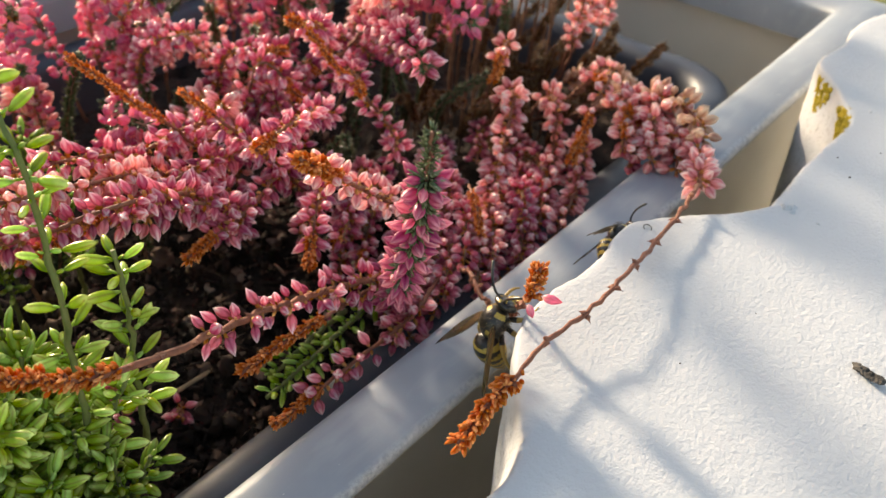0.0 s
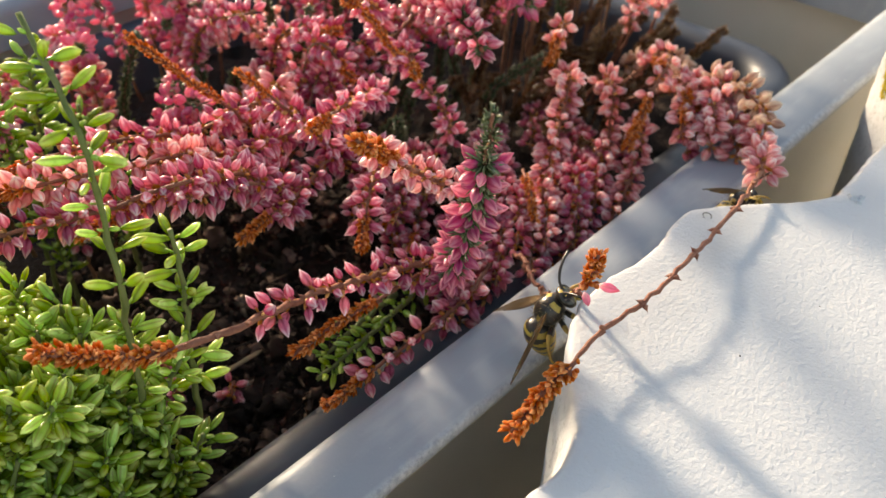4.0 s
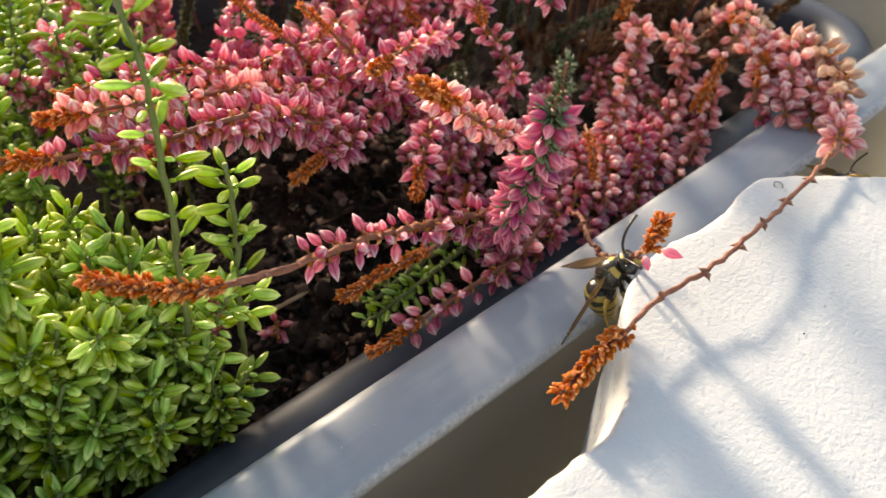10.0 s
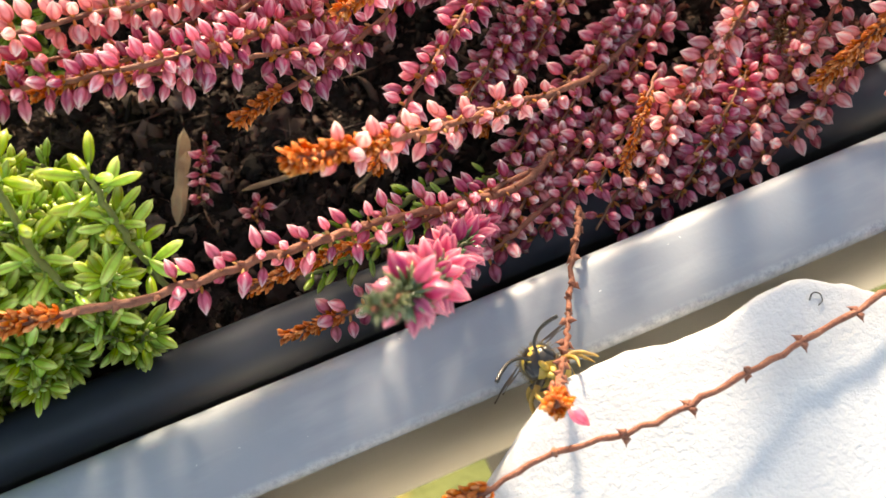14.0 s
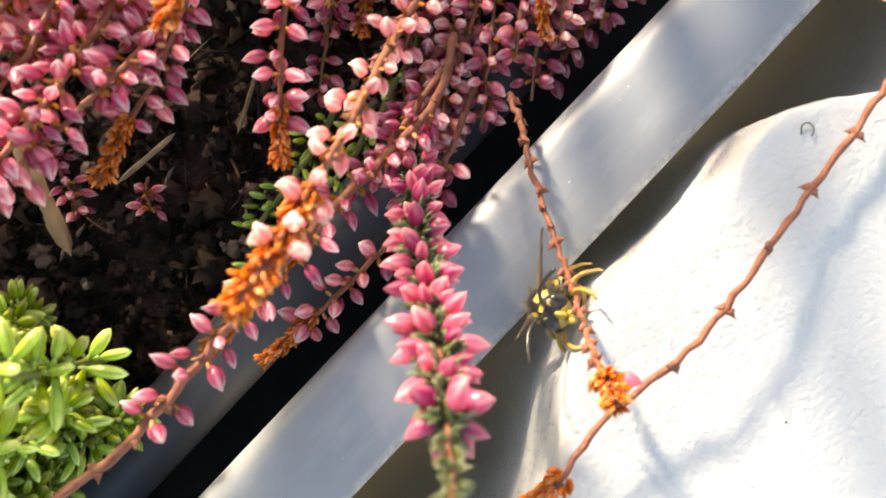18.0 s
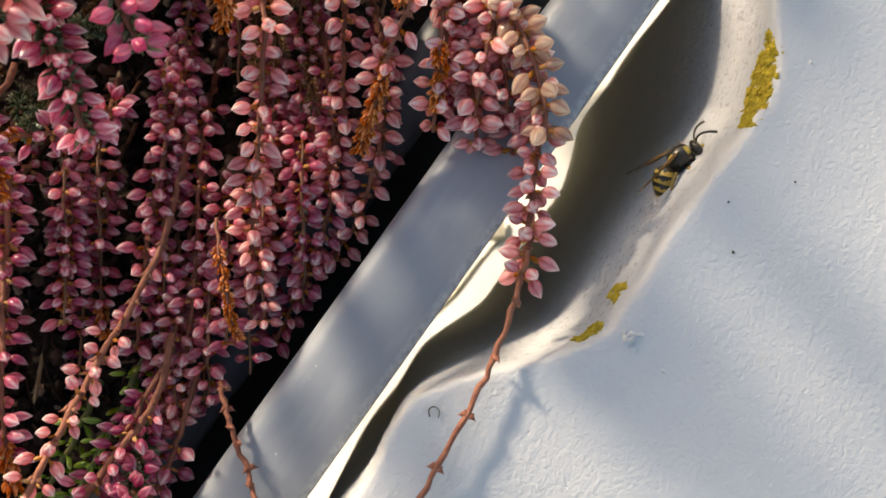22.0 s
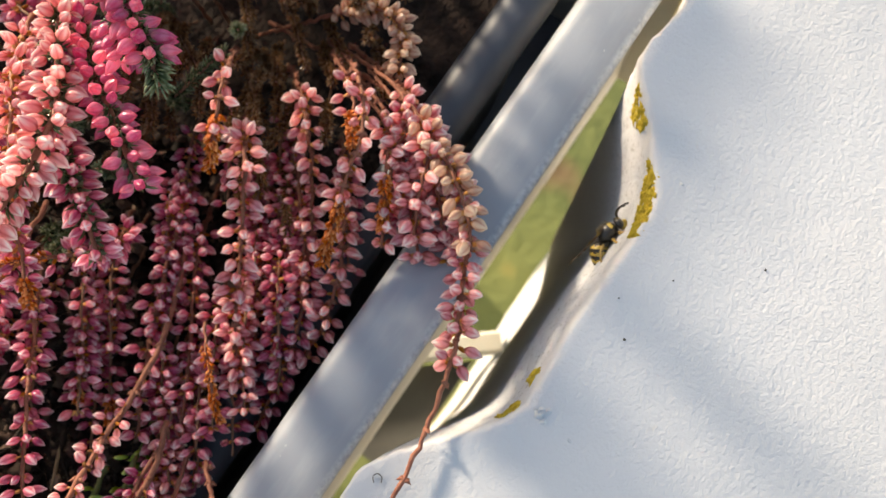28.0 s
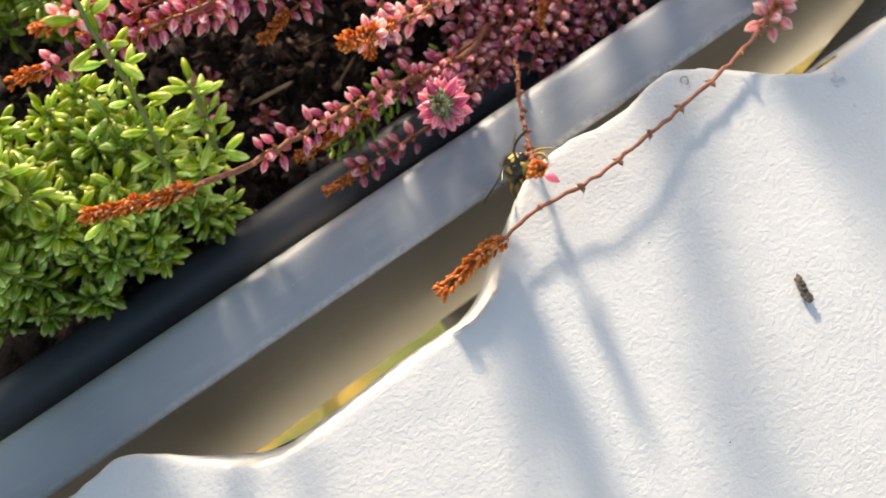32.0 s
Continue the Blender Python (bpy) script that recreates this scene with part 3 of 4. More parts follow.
def build_peat():
    nu, nv = 190, 90
    v = np.zeros((nv, nu, 3))
    for j in range(nv):
        for i in range(nu):
            u, w = -82 + 293 * i / (nu - 1), 13.3 + 119.2 * j / (nv - 1)
            h = 2.6 * noise.fractal(Vector((u * 0.06, w * 0.06, 0)), 0.8, 2.0, 3) + 1.1 * noise.noise(Vector((u * 0.35, w * 0.35, 4))) + 0.6 * noise.noise(Vector((u * 0.9, w * 0.9, 9)))
            v[j, i] = (u, w, -37 + h)
    peat = new("peat_soil", mesh_of("peat_soil", v.reshape(-1, 3), grid_faces(nv, nu), peat_mat))
    tagged(peat, "dark brown crumbly peat soil filling the pot", "soil", kind="stuff")
    heap = Heap()
    g = random.Random(5)
    def crumb(long, wide, rings=3, seg=5):
        v, f, a = lobe(long, wide, rings, seg, 0, 0.6, 0.15, 0.6)
        v = v + np.array([[g.gauss(0, wide * 0.16) for _ in range(3)] for _ in v])
        return v, f, a

    shapes = [crumb(1.6, 1.2, 4, 7), crumb(2.2, 1.0, 4, 6), crumb(1.2, 1.1, 4, 6), crumb(3.2, 2.4, 6, 9), crumb(3.8, 0.7), crumb(6.0, 0.26, 4)]
    for _ in range(3800):
        u, w = g.uniform(30, 150), g.uniform(14.5, 78)
        h = 2.6 * noise.fractal(Vector((u * 0.06, w * 0.06, 0)), 0.8, 2.0, 3) - 36.8
        heap.add(shapes[min(5, int(g.random() ** 1.6 * 6))], np.array([u, w, h + g.uniform(-0.5, 1.6)]), np.array([g.gauss(0, 1), g.gauss(0, 1), g.gauss(0, 0.3)]), g.uniform(0, 6), 0.45 + 1.5 * g.random() ** 2.2)
    tagged(new("bark_crumbs", heap.mesh("bark_crumbs", chip_mat)), "loose brown bark crumbs and root fibres on peat", "mulch", kind="stuff")
    for at, z, long, wide in (((63.3, 32.5, -30.5), (5, 15, -2.5), 17.5, 2.1), ((73, 35.5, -33), (1, -0.15, 0.06), 10, 0.75), ((88, 29, -34), (0.9, 0.4, 0.05), 8, 0.6)):
        ch = lobe(long, wide, 7, 7, 0, 0.35, 0.03, 0.45, 0.2)
        cv = ch[0] + np.array([[g.gauss(0, wide * 0.05) for _ in range(3)] for _ in ch[0]])
        ob = new("wood_chip", mesh_of("wood_chip", cv @ basis(np.array(z, float), 0.4).T, ch[1], straw_mat, smooth=False))
        ob.location = Vector(at) * 0.001
        tagged(ob, "pale straw-coloured wood splinter lying on peat", "wood chip", "wood chips")
    for pts in ([(71, 47, -33), (69.5, 41, -32), (67.5, 36, -32)], [(76, 33.5, -34), (74.5, 31.5, -33), (73.5, 30, -33)]):
        sprig = thing("heather_sprig", "broken sprig of pink heather buds lying on peat", "heather sprig", "fallen sprigs", at=pts[0])
        spray(sprig, pts, "flower_spray", r=(0.35, 0.2), buds=(0.15, 1.0), step=1.9, whorl=4, template=BUD, mat=pink, size=0.72, hero=True, seed=950 + int(pts[0][0]))


build_peat()

# ---- heather in front: shoots that can be told apart ----
front = thing("pink_heather", "pink flowering bud heather with trailing shoots over planter rim", "heather", at=(165, 52, -38))

spray(front, [(176, 48, -32), (174, 30, -22), (171, 14, -12), (166.5, 2.5, -6.5), (161, -6, -5.5), (151, -11.8, -4.5), (143.5, -15.6, -2), (135.4, -18.1, 1.3), (129, -19.3, 1.7), (122.3, -20.1, 1.9), (116.5, -20.7, 2.1), (110.6, -21.1, 3), (103.8, -21.7, 3.2), (97.9, -21.1, 2.9), (92.7, -20.7, 2.7), (85, -21.2, 2.6), (76.3, -22.1, 2.3)],
      "trailing_shoot", "long bare reddish stem trailing over white edge", r=(0.5, 0.36), buds=(0.30, 0.565), step=2.0, whorl=4, template=BUD_ROUND, mat=pale, size=0.95, tip=0.075, tip_size=1.35, knobs=6.2, hero=True, lean=0.3, seed=3)
spray(front, [(177, 34, -26), (173, 18, -12), (167.5, 5, -4.5), (163, -2.5, -2.5), (159, -7.5, -2.5), (156, -10, -3.5)], "side_shoot", "faded cream-pink buds at the bend of the shoot", r=(0.5, 0.3), buds=(0.62, 1.0), step=2.2, whorl=4, template=BUD_ROUND, mat=whitish, size=0.98, hero=True, seed=4)
spray(front, [(174, 34, -26), (168, 16, -12), (161, 5, -7), (156, 0, -7), (151.5, -3.5, -8)], "side_shoot", r=(0.5, 0.3), buds=(0.55, 1.0), step=2.2, whorl=4, template=BUD_ROUND, mat=pale, size=0.98, hero=True, seed=5)
for k, (pts, mt) in enumerate([
    ([(172, 14, -14), (168, 6, -8), (162, 0, -5.5), (156, -5, -7.5)], pale),
    ([(170, 10, -14), (166, 3, -9), (160, -3.5, -8.5), (153.5, -7.5, -9)], pale),
    ([(174, 16, -13), (170, 8, -7), (164, 3, -4), (158, 0.5, -4), (153, -2, -5.5)], pale),
    ([(174, 22, -16), (169, 12, -9), (163, 5.5, -8), (157, 2.5, -9.5), (152, 1, -11.5)], mauve),
]):
    spray(front, pts, "side_shoot", r=(0.4, 0.28), buds=(0.4, 1.0), step=2.2, whorl=4, template=BUD_ROUND, mat=mt, size=0.98, hero=True, lean=0.25, seed=80 + k)
spray(front, [(111, 5.5, -12), (109, 2.2, -9.6), (107, -0.8, -9.4), (105, -4, -8.9), (101.5, -9.5, -5.2), (98.4, -13.5, 1), (96.2, -16.4, 6), (94.6, -18.2, 12)], "hanging_twig", "thin bare red-brown twig with dry orange end", r=(0.42, 0.3), buds=(0, 0), knobs=2.3, tip=0.15, tip_size=1.2, hero=True, seed=6)
for _at, _way, _size in (((96.4, -17.8, 6.4), (0.5, -1, -0.15), 0.86), ((96.2, -16.2, 4.4), (0.1, -0.4, -1), 0.72)):
    put("bud", shared("bud", BUD, hot), front, "single bright pink bud", matrix(np.array(_at) - np.array([165, 52, -38]), _way, 0, _size))
spray(front, [(106, 16, -22), (100, 9, -12), (94, 2, 0), (89.5, -4.5, 13), (87, -8, 22), (83.8, -11.4, 31.6)], "flower_spike", "upright crimson-pink spike with grey-green needles", r=(0.5, 0.24), buds=(0.12, 0.88), step=1.35, whorl=4, template=BUD, mat=rose, size=0.90, tip=0.13, tip_mat=needle, tip_size=0.8, needles=9, hero=True, lean=0.35, seed=7)
spray(front, [(136, 30, -18), (121.6, 21.7, -13), (107, 16, -2), (93.2, 10, 11), (82.3, 6, 21.6)], "flower_shoot", "arching shoot with pale buds and dry orange tip", r=(0.6, 0.35), buds=(0.42, 0.93), step=2.6, whorl=3, template=BUD, mat=pale, size=0.74, tip=0.17, tip_size=1.25, knobs=4, hero=True, seed=8)
spray(front, [(112, 14, -14), (104, 10, -10), (89, 9.4, -3.6), (76, 8, 2), (66, 7, 5), (59.5, 8, 6), (54, 8.4, 8), (49.5, 8.4, 11.5), (45, 8.2, 15.8)], "flower_shoot", "long shoot with pink buds and dry orange end", r=(0.62, 0.5), buds=(0.14, 0.66), step=2.3, whorl=4, template=BUD, mat=pink, size=0.82, tip=0.21, tip_size=1.2, knobs=3.5, hero=True, seed=9)
spray(front, [(110, 9, -15), (100, 5, -13), (92, 4, -12), (83, 4.2, -12.5), (73.5, 5.2, -14)], "flower_shoot", r=(0.45, 0.28), buds=(0.2, 0.85), step=2.2, whorl=3, template=BUD, mat=mauve, size=0.85, tip=0.2, hero=True, seed=10)
spray(front, [(108, 12, -12), (96, 10, -9), (84, 9.5, -7), (72, 9, -6.5)], "flower_shoot", r=(0.45, 0.28), buds=(0.1, 0.5), step=2.4, whorl=3, template=BUD, mat=pink, size=0.85, tip=0.4, hero=True, seed=12)
spray(front, [(127, 17, -10), (121, 11, -8), (117, 6.5, -9.4)], "dry_twig", r=(0.3, 0.2), buds=(0, 0), tip=0.75, tip_mat=dry, tip_size=0.8, hero=True, seed=13)
spray(front, [(172, 46, -28), (178, 34, -18), (182, 26, -13), (181, 20, -12), (175, 16.5, -12)], "side_shoot", "cream-coloured faded buds", r=(0.5, 0.3), buds=(0.5, 1.0), step=1.5, whorl=5, template=BUD_ROUND, mat=whitish, size=0.85, hero=True, seed=15)
# columns of buds that hang towards the rim
for k, (pts, mt, lo, stp) in enumerate([
    ([(160, 42, -28), (154, 31, -12), (149.6, 25, -4.5), (140, 19.5, -8), (131, 14.8, -11.5), (121.5, 9.4, -16)], pale, 0.36, 2.35),
    ([(170, 38, -28), (165, 29, -15), (160, 22.5, -9), (152.6, 17, -13), (144, 12, -16), (136, 8, -18)], pale, 0.36, 2.35),
    ([(178, 30, -24), (173, 15, -12), (168, 9.3, -7), (161, 7, -5.5), (156, 4.6, -5.5), (150, 1.5, -7.5)], pale, 0.45, 2.35),
    ([(160, 30, -28), (150, 18, -16), (138, 9, -17), (126, 5.3, -19.5), (117, 4.2, -22)], mauve, 0.3, 2.35),
    ([(164, 22, -26), (154, 12, -12), (146, 7, -14), (138, 4.4, -17.5), (130, 4, -21)], pale, 0.35, 2.35),
    ([(146, 36, -30), (134, 27, -18), (120, 17, -16), (109, 11, -16.5)], mauve, 0.3, 2.35),
    ([(152, 42, -30), (138, 33, -18), (122, 25, -15), (107, 17, -16)], mauve, 0.3, 2.35),
    ([(152, 28, -26), (142, 20, -20), (130, 13, -20), (119, 7, -21.5)], mauve, 0.25, 2.35),
]):
    spray(front, pts, r=(0.5, 0.3), buds=(lo, 1.0), step=stp, whorl=4, template=BUD_ROUND, mat=mt, size=0.95 if k < 3 else 0.88, tip=0, hero=k < 6, knobs=3.0, lean=0.35, seed=30 + k)
# shoots that end in dry orange scales
for k, (pts, lo, hi) in enumerate([
    ([(176, 30, -22), (169, 19, -6), (162, 12.3, -1), (153, 10.2, -4), (143.5, 7.6, -9)], 0.5, 0.86),
    ([(166, 44, -20), (157, 33, 0), (149.5, 28.5, 1), (145, 26.8, -1)], 0.55, 0.85),
    ([(174, 30, -20), (167, 19, -6), (159, 12.3, -1.5)], 0.55, 0.82),
    ([(174, 26, -22), (167, 13, -8), (158, 6, -4), (152, 2.5, -5)], 0.6, 0.8),
]):
    spray(front, pts, "flower_shoot", "pale-budded shoot ending in dry orange scales", r=(0.42, 0.28), buds=(lo, hi), step=4.0, whorl=3, template=BUD, mat=pale, size=0.85, tip=0.2, tip_size=1.15, hero=True, knobs=3.0, seed=60 + k)
g = random.Random(21)
for k in range(27):
    # the low mass of mauve buds between rim and plant
    eu, ev = g.uniform(98, 146), g.uniform(4.5, 30)
    L = g.uniform(20, 36)
    ez = -19 + 0.2 * ev + g.uniform(-7, 1)
    spray(front, [(eu + 0.80 * L, ev + 0.6 * L, -31), (eu + 0.45 * L, ev + 0.34 * L, ez - g.uniform(0, 4)), (eu, ev, ez)], r=(0.4, 0.22), buds=(0.35, 1.0), step=2.3, whorl=4, template=BUD_SMALL, mat=g.choice((mauve, mauve, pink)), size=0.80, lean=0.4, stem=stem_dark, tip=0.12 if k % 7 == 0 else 0, seed=100 + k)
for k, (eu, ev, ez) in enumerate([(107, 5.5, -15.5), (113, 3.6, -16.5), (119, 5.5, -14.5), (124, 3.4, -17), (128, 6, -15), (102, 7, -15.5), (115, 8, -14), (96, 5.5, -16)]):
    spray(front, [(eu + 24, ev + 19, -30), (eu + 12, ev + 9, ez - 1.5), (eu, ev, ez)], r=(0.4, 0.22), buds=(0.4, 1.0), step=2.3, whorl=4, template=BUD_SMALL, mat=(mauve, pink, pale)[k % 3], size=0.84, lean=0.4, stem=stem_dark, seed=900 + k)
for k in range(34):
    u, v = g.uniform(150, 194), g.uniform(20, 56)
    spray(front, [(u + 8, v + 10, -34), (u + 2, v + 4, -22), (u - g.uniform(2, 10), v - g.uniform(2, 8), g.uniform(-20, -6))], "dry_twig", r=(0.3, 0.18), buds=(0, 0), tip=0.7, tip_mat=twig_brown, tip_size=0.9, stem=stem_dark, seed=160 + k)

for k in range(22):
    u, v = g.uniform(182, 212), g.uniform(26, 84)
    spray(front, [(u + 4, v + 8, -36), (u + 1, v + 3, -24), (u - g.uniform(2, 9), v - g.uniform(2, 8), g.uniform(-20, -8))], "dry_twig", r=(0.35, 0.2), buds=(0, 0), tip=0.75, tip_mat=twig_brown, tip_size=1.1, stem=stem_dark, seed=700 + k)

# ---- heather behind: hot pink and faded shoots ----
middle = thing("pink_heather", "dense pink heather with orange dry tips growing in the pot", "heather", at=(120, 70, -38))
for k, (pts, mt) in enumerate([
    ([(128, 62, -14), (110, 50, -8), (92, 40, 1), (76, 35, 4), (60, 33, 6)], pink),
    ([(124, 52, -12), (108, 40, -6), (92, 31, -3), (78, 26, -1)], pink),
    ([(128, 48, -10), (112, 38, 2), (100, 31, 7), (92, 27, 9)], pink),
    ([(132, 54, -8), (126, 44, 3), (121, 37, 5), (117, 32, 6)], pink),
    ([(136, 60, -8), (128, 52, 6), (120, 46, 12), (113, 43, 16)], pink),
    ([(122, 46, -14), (108, 32, -6), (97, 22, -3), (90, 16, -4)], pink),
    ([(116, 60, -10), (98, 50, 1), (86, 45, 4), (78, 42, 3)], pink),
    ([(150, 68, -8), (140, 52, 9), (131, 40, 16), (128, 35, 18)], pale),
]):
    spray(middle, pts, r=(0.5, 0.3), buds=(0.2, 0.92), step=2.1, whorl=4, template=BUD, mat=mt, size=0.84, lean=0.35, droop=0.2, tip=0.12, tip_size=1.1, hero=k < 6, knobs=0, seed=200 + k)
for k, (pts, mt) in enumerate([
    ([(104, 44, -14), (88, 35, 0), (74, 29, 9), (60, 31, 10), (46, 30, 15)], pink),
    ([(100, 50, -12), (82, 40, 4), (66, 36, 11), (52, 35, 15)], pale),
]):
    spray(middle, pts, r=(0.5, 0.3), buds=(0.2, 0.95), step=2.0, whorl=5, template=BUD, mat=mt, size=0.82, lean=0.35, droop=0.2, hero=k < 2, tip=0.08, tip_size=1.1, seed=231 + k)
spray(middle, [(174, 76, -12), (166, 60, 12), (159, 46, 20), (153, 35, 22), (148, 28, 21)], "flower_spike", "crimson-pink spike with green needles", r=(0.6, 0.4), buds=(0.35, 0.95), step=1.9, whorl=6, template=BUD_LONG, mat=hot, size=1.1, tip=0.07, tip_mat=needle, tip_size=1.5, needles=3, hero=True, lean=0.5, seed=220)
spray(middle, [(176, 72, -12), (165, 56, 14), (155, 42, 21), (148, 33, 20)], "flower_spike", r=(0.6, 0.4), buds=(0.35, 1.0), step=2.0, whorl=6, template=BUD_LONG, mat=hot, size=1.0, needles=3, hero=True, lean=0.5, seed=222)
spray(middle, [(160, 70, -12), (149, 52, 8), (138, 39, 16), (125, 32, 24), (114, 26, 34), (106, 21, 42)], "flower_spike", "tall pale-pink spike with crimson tip", r=(0.6, 0.4), buds=(0.25, 0.82), step=2.1, whorl=5, template=BUD_LONG, mat=pale, needles=2, hero=True, lean=0.45, tip=0, seed=221)
for k in range(5):
    u0, v0 = 156 + 6.6 * k + (k % 2) * 2, 50 + 9 * (k % 3)
    top = 25 + 0.42 * (v0 - 40) + (k * 7 % 5)
    spray(middle, [(u0 + 9, v0 + 16, -16), (u0 + 4, v0 + 8, top * 0.4), (u0, v0, top), (u0 - 2, v0 - 3, top + 9)], "flower_spike", r=(0.5, 0.3), buds=(0.68, 1.0), step=1.8, whorl=6, template=BUD_SMALL, mat=(pink, hot, mauve)[k % 3], size=1.0, lean=0.5, seed=300 + k)
spray(middle, [(118, 28.5, 30), (112, 25, 36), (106, 21, 42)], "spike_end", r=(0.4, 0.35), buds=(0.0, 1.0), step=2.0, whorl=6, template=BUD_LONG, mat=hot, needles=3, hero=True, lean=0.5, size=1.05, seed=223)
for k, pts in enumerate([
    [(160, 72, -14), (152, 54, 4), (144, 38, 12), (137, 26, 13)],
    [(150, 72, -14), (142, 54, 2), (134, 38, 8), (127, 27, 8)],
]):
    spray(middle, pts, "flower_spike", r=(0.6, 0.4), buds=(0.4, 1.0), step=1.8, whorl=6, template=(BUD_LONG, BUD)[k], mat=(hot, pink)[k], size=1.0, needles=3, hero=True, lean=0.5, seed=260 + k)
for k in range(12):
    a = g.uniform(2.2, 4.9)
    L = g.uniform(22, 50)
    cu, cv = 126 + g.uniform(-24, 14), 70 + g.uniform(-12, 14)
    eu, ev = cu + L * math.cos(a), max(16, cv + L * math.sin(a) * 0.8)
    if eu < 96 and ev < 50 or eu > 132 and ev < 44:
        continue
    ez = g.uniform(-14, 4)
    spray(middle, [(cu, cv, -30), (cu * 0.5 + eu * 0.5, cv * 0.5 + ev * 0.5, ez + g.uniform(-3, 5)), (eu, ev, ez)], r=(0.45, 0.25), buds=(0.3, 0.95), step=2.3, whorl=4, template=BUD_SMALL, mat=g.choice((pink, pink, hot, pale)), size=1.02, droop=0.2, tip=g.choice((0, 0.1, 0.14)), stem=stem_dark, lean=0.45, seed=240 + k)
# shoots that arch up to thin dry ends
for k, (pts, lo, hi, end) in enumerate([
    ([(134, 42, -22), (128, 35, -9), (122, 37, 2), (118, 38.5, 8), (114, 40, 15)], 0.15, 0.6, 0.38),
    ([(106, 49, -16), (96, 46, -2), (90, 45, 7), (84, 45, 14), (78, 45, 22)], 0.15, 0.55, 0.4),
    ([(114, 43, -18), (103, 38, -3), (96, 37, 6), (89, 38, 15)], 0.15, 0.8, 0.16),
    ([(98, 40, -18), (88, 31, 0), (76, 29, 6), (66, 30, 9)], 0.2, 0.9, 0.1),
    ([(98, 53, -16), (82, 46, 4), (68, 42, 11), (56, 40, 14)], 0.15, 0.95, 0.06),
    ([(100, 45, -22), (84, 38, 0), (70, 36, 5), (56, 36, 8)], 0.15, 0.95, 0.06),
    ([(188, 44, -34), (184, 36, -14), (180, 30, 4), (177, 27, 15)], 0.5, 0.86, 0.16),
    ([(194, 46, -34), (191, 37, -12), (187, 31, 6), (184, 27, 18)], 0.5, 0.86, 0.16),
    ([(200, 44, -34), (197, 36, -14), (193, 31, 3), (190, 28, 13)], 0.5, 0.86, 0.16),
]):
    spray(middle, pts, "flower_shoot", "pink shoot arching up to a thin dry orange end", r=(0.45, 0.26), buds=(lo, hi), step=2.1, whorl=4, template=BUD, mat=pale if k > 5 else pink, size=0.86, droop=0.2, tip=end, tip_size=0.8, hero=True, seed=280 + k)
rear = thing("crimson_heather", "taller crimson and rose heather at the back of the pot", "heather", at=(125, 112, -38))
for k in range(40):
    cu, cv = g.uniform(66, 206), g.uniform(66, 124)
    h = g.uniform(-10, 9)
    du, dv = g.uniform(-20, 4), g.uniform(-26, -6)
    if cu + du > 132 and cv + dv < 46:
        dv = 48 - cv
    m = g.choice((hot, hot, pink, pink, pale))
    if cu + du < 84:
        m = pink
    if cu + du > 134 and cv + dv < 64:
        h = min(h, -9)
    spray(rear, [(cu, cv, -32), (cu + du * 0.4, cv + dv * 0.3, h * 0.4 - 6), (cu + du, cv + dv, h)], r=(0.5, 0.28), buds=(0.3, 0.97), step=2.3, whorl=5, template=BUD_SMALL, mat=m, size=0.95, droop=0.25, tip=g.choice((0, 0, 0.12)), tip_mat=g.choice((dry, needle)), needles=1 if k % 3 == 0 else 0, stem=stem_dark, lean=0.4, seed=320 + k)
for k in range(22):
    # tall faded shoots further along the pot, whose tops shade the raw edge of the table
    u, v = 162 + 2.8 * k + g.uniform(-2, 2), g.uniform(46, 62)
    h = 26.5 + 0.334 * (v - 50) + g.uniform(-2.5, 2)
    spray(rear, [(u + 5, v + 8, -34), (u + 3, v + 5, -12), (u, v, h * 0.5), (u - 2, v - 3, h)], r=(0.5, 0.3), buds=(0.89, 1.0), step=1.6, whorl=6, template=BUD_SMALL, mat=g.choice((pale, mauve, whitish)), size=1.0, needles=2, stem=stem_dark, seed=860 + k)
for k in range(18):
    u, v = g.uniform(122, 182), g.uniform(36, 62)
    spray(rear, [(u + 3, v + 6, -37), (u + 1, v + 2, -24), (u - g.uniform(0, 8), v - g.uniform(0, 6), g.uniform(-20, -8))], "leafy_shoot", r=(0.35, 0.2), buds=(0, 0), tip=0.8, tip_mat=g.choice((needle, twig_brown, twig_brown)), tip_size=1.0, stem=stem_dark, seed=800 + k)
for k in range(24):
    # leafy, flowerless green shoots inside the bushes
    u, v = g.uniform(70, 205), g.uniform(50, 122)
    spray(rear, [(u, v, -36), (u + g.uniform(-6, 6), v - 4, -18), (u + g.uniform(-10, 10), v - g.uniform(2, 12), g.uniform(-14, 4))], "leafy_shoot", r=(0.4, 0.25), buds=(0, 0), tip=0.75, tip_mat=needle, tip_size=1.1, stem=stem_dark, seed=400 + k)

# ---- the light green heather ----
green = thing("green_heather", "light green bud heather with upright shoots beside dark peat", "heather", at=(36, 36, -38))


def leafy(points, template=LEAF, mat=leaf_green, size=1.0, step=1.5, whorl=3, start=0.25, hero=False, seed=1, lean=0.55, stem=None):
    ob = spray(green, points, "leafy_shoot", r=(0.6, 0.35), buds=(start, 1.0), step=step, whorl=whorl, template=template, mat=mat, size=size, hero=hero, stem=stem or green_stem, lean=lean, calyx=leaf_deep, seed=seed)
    return ob


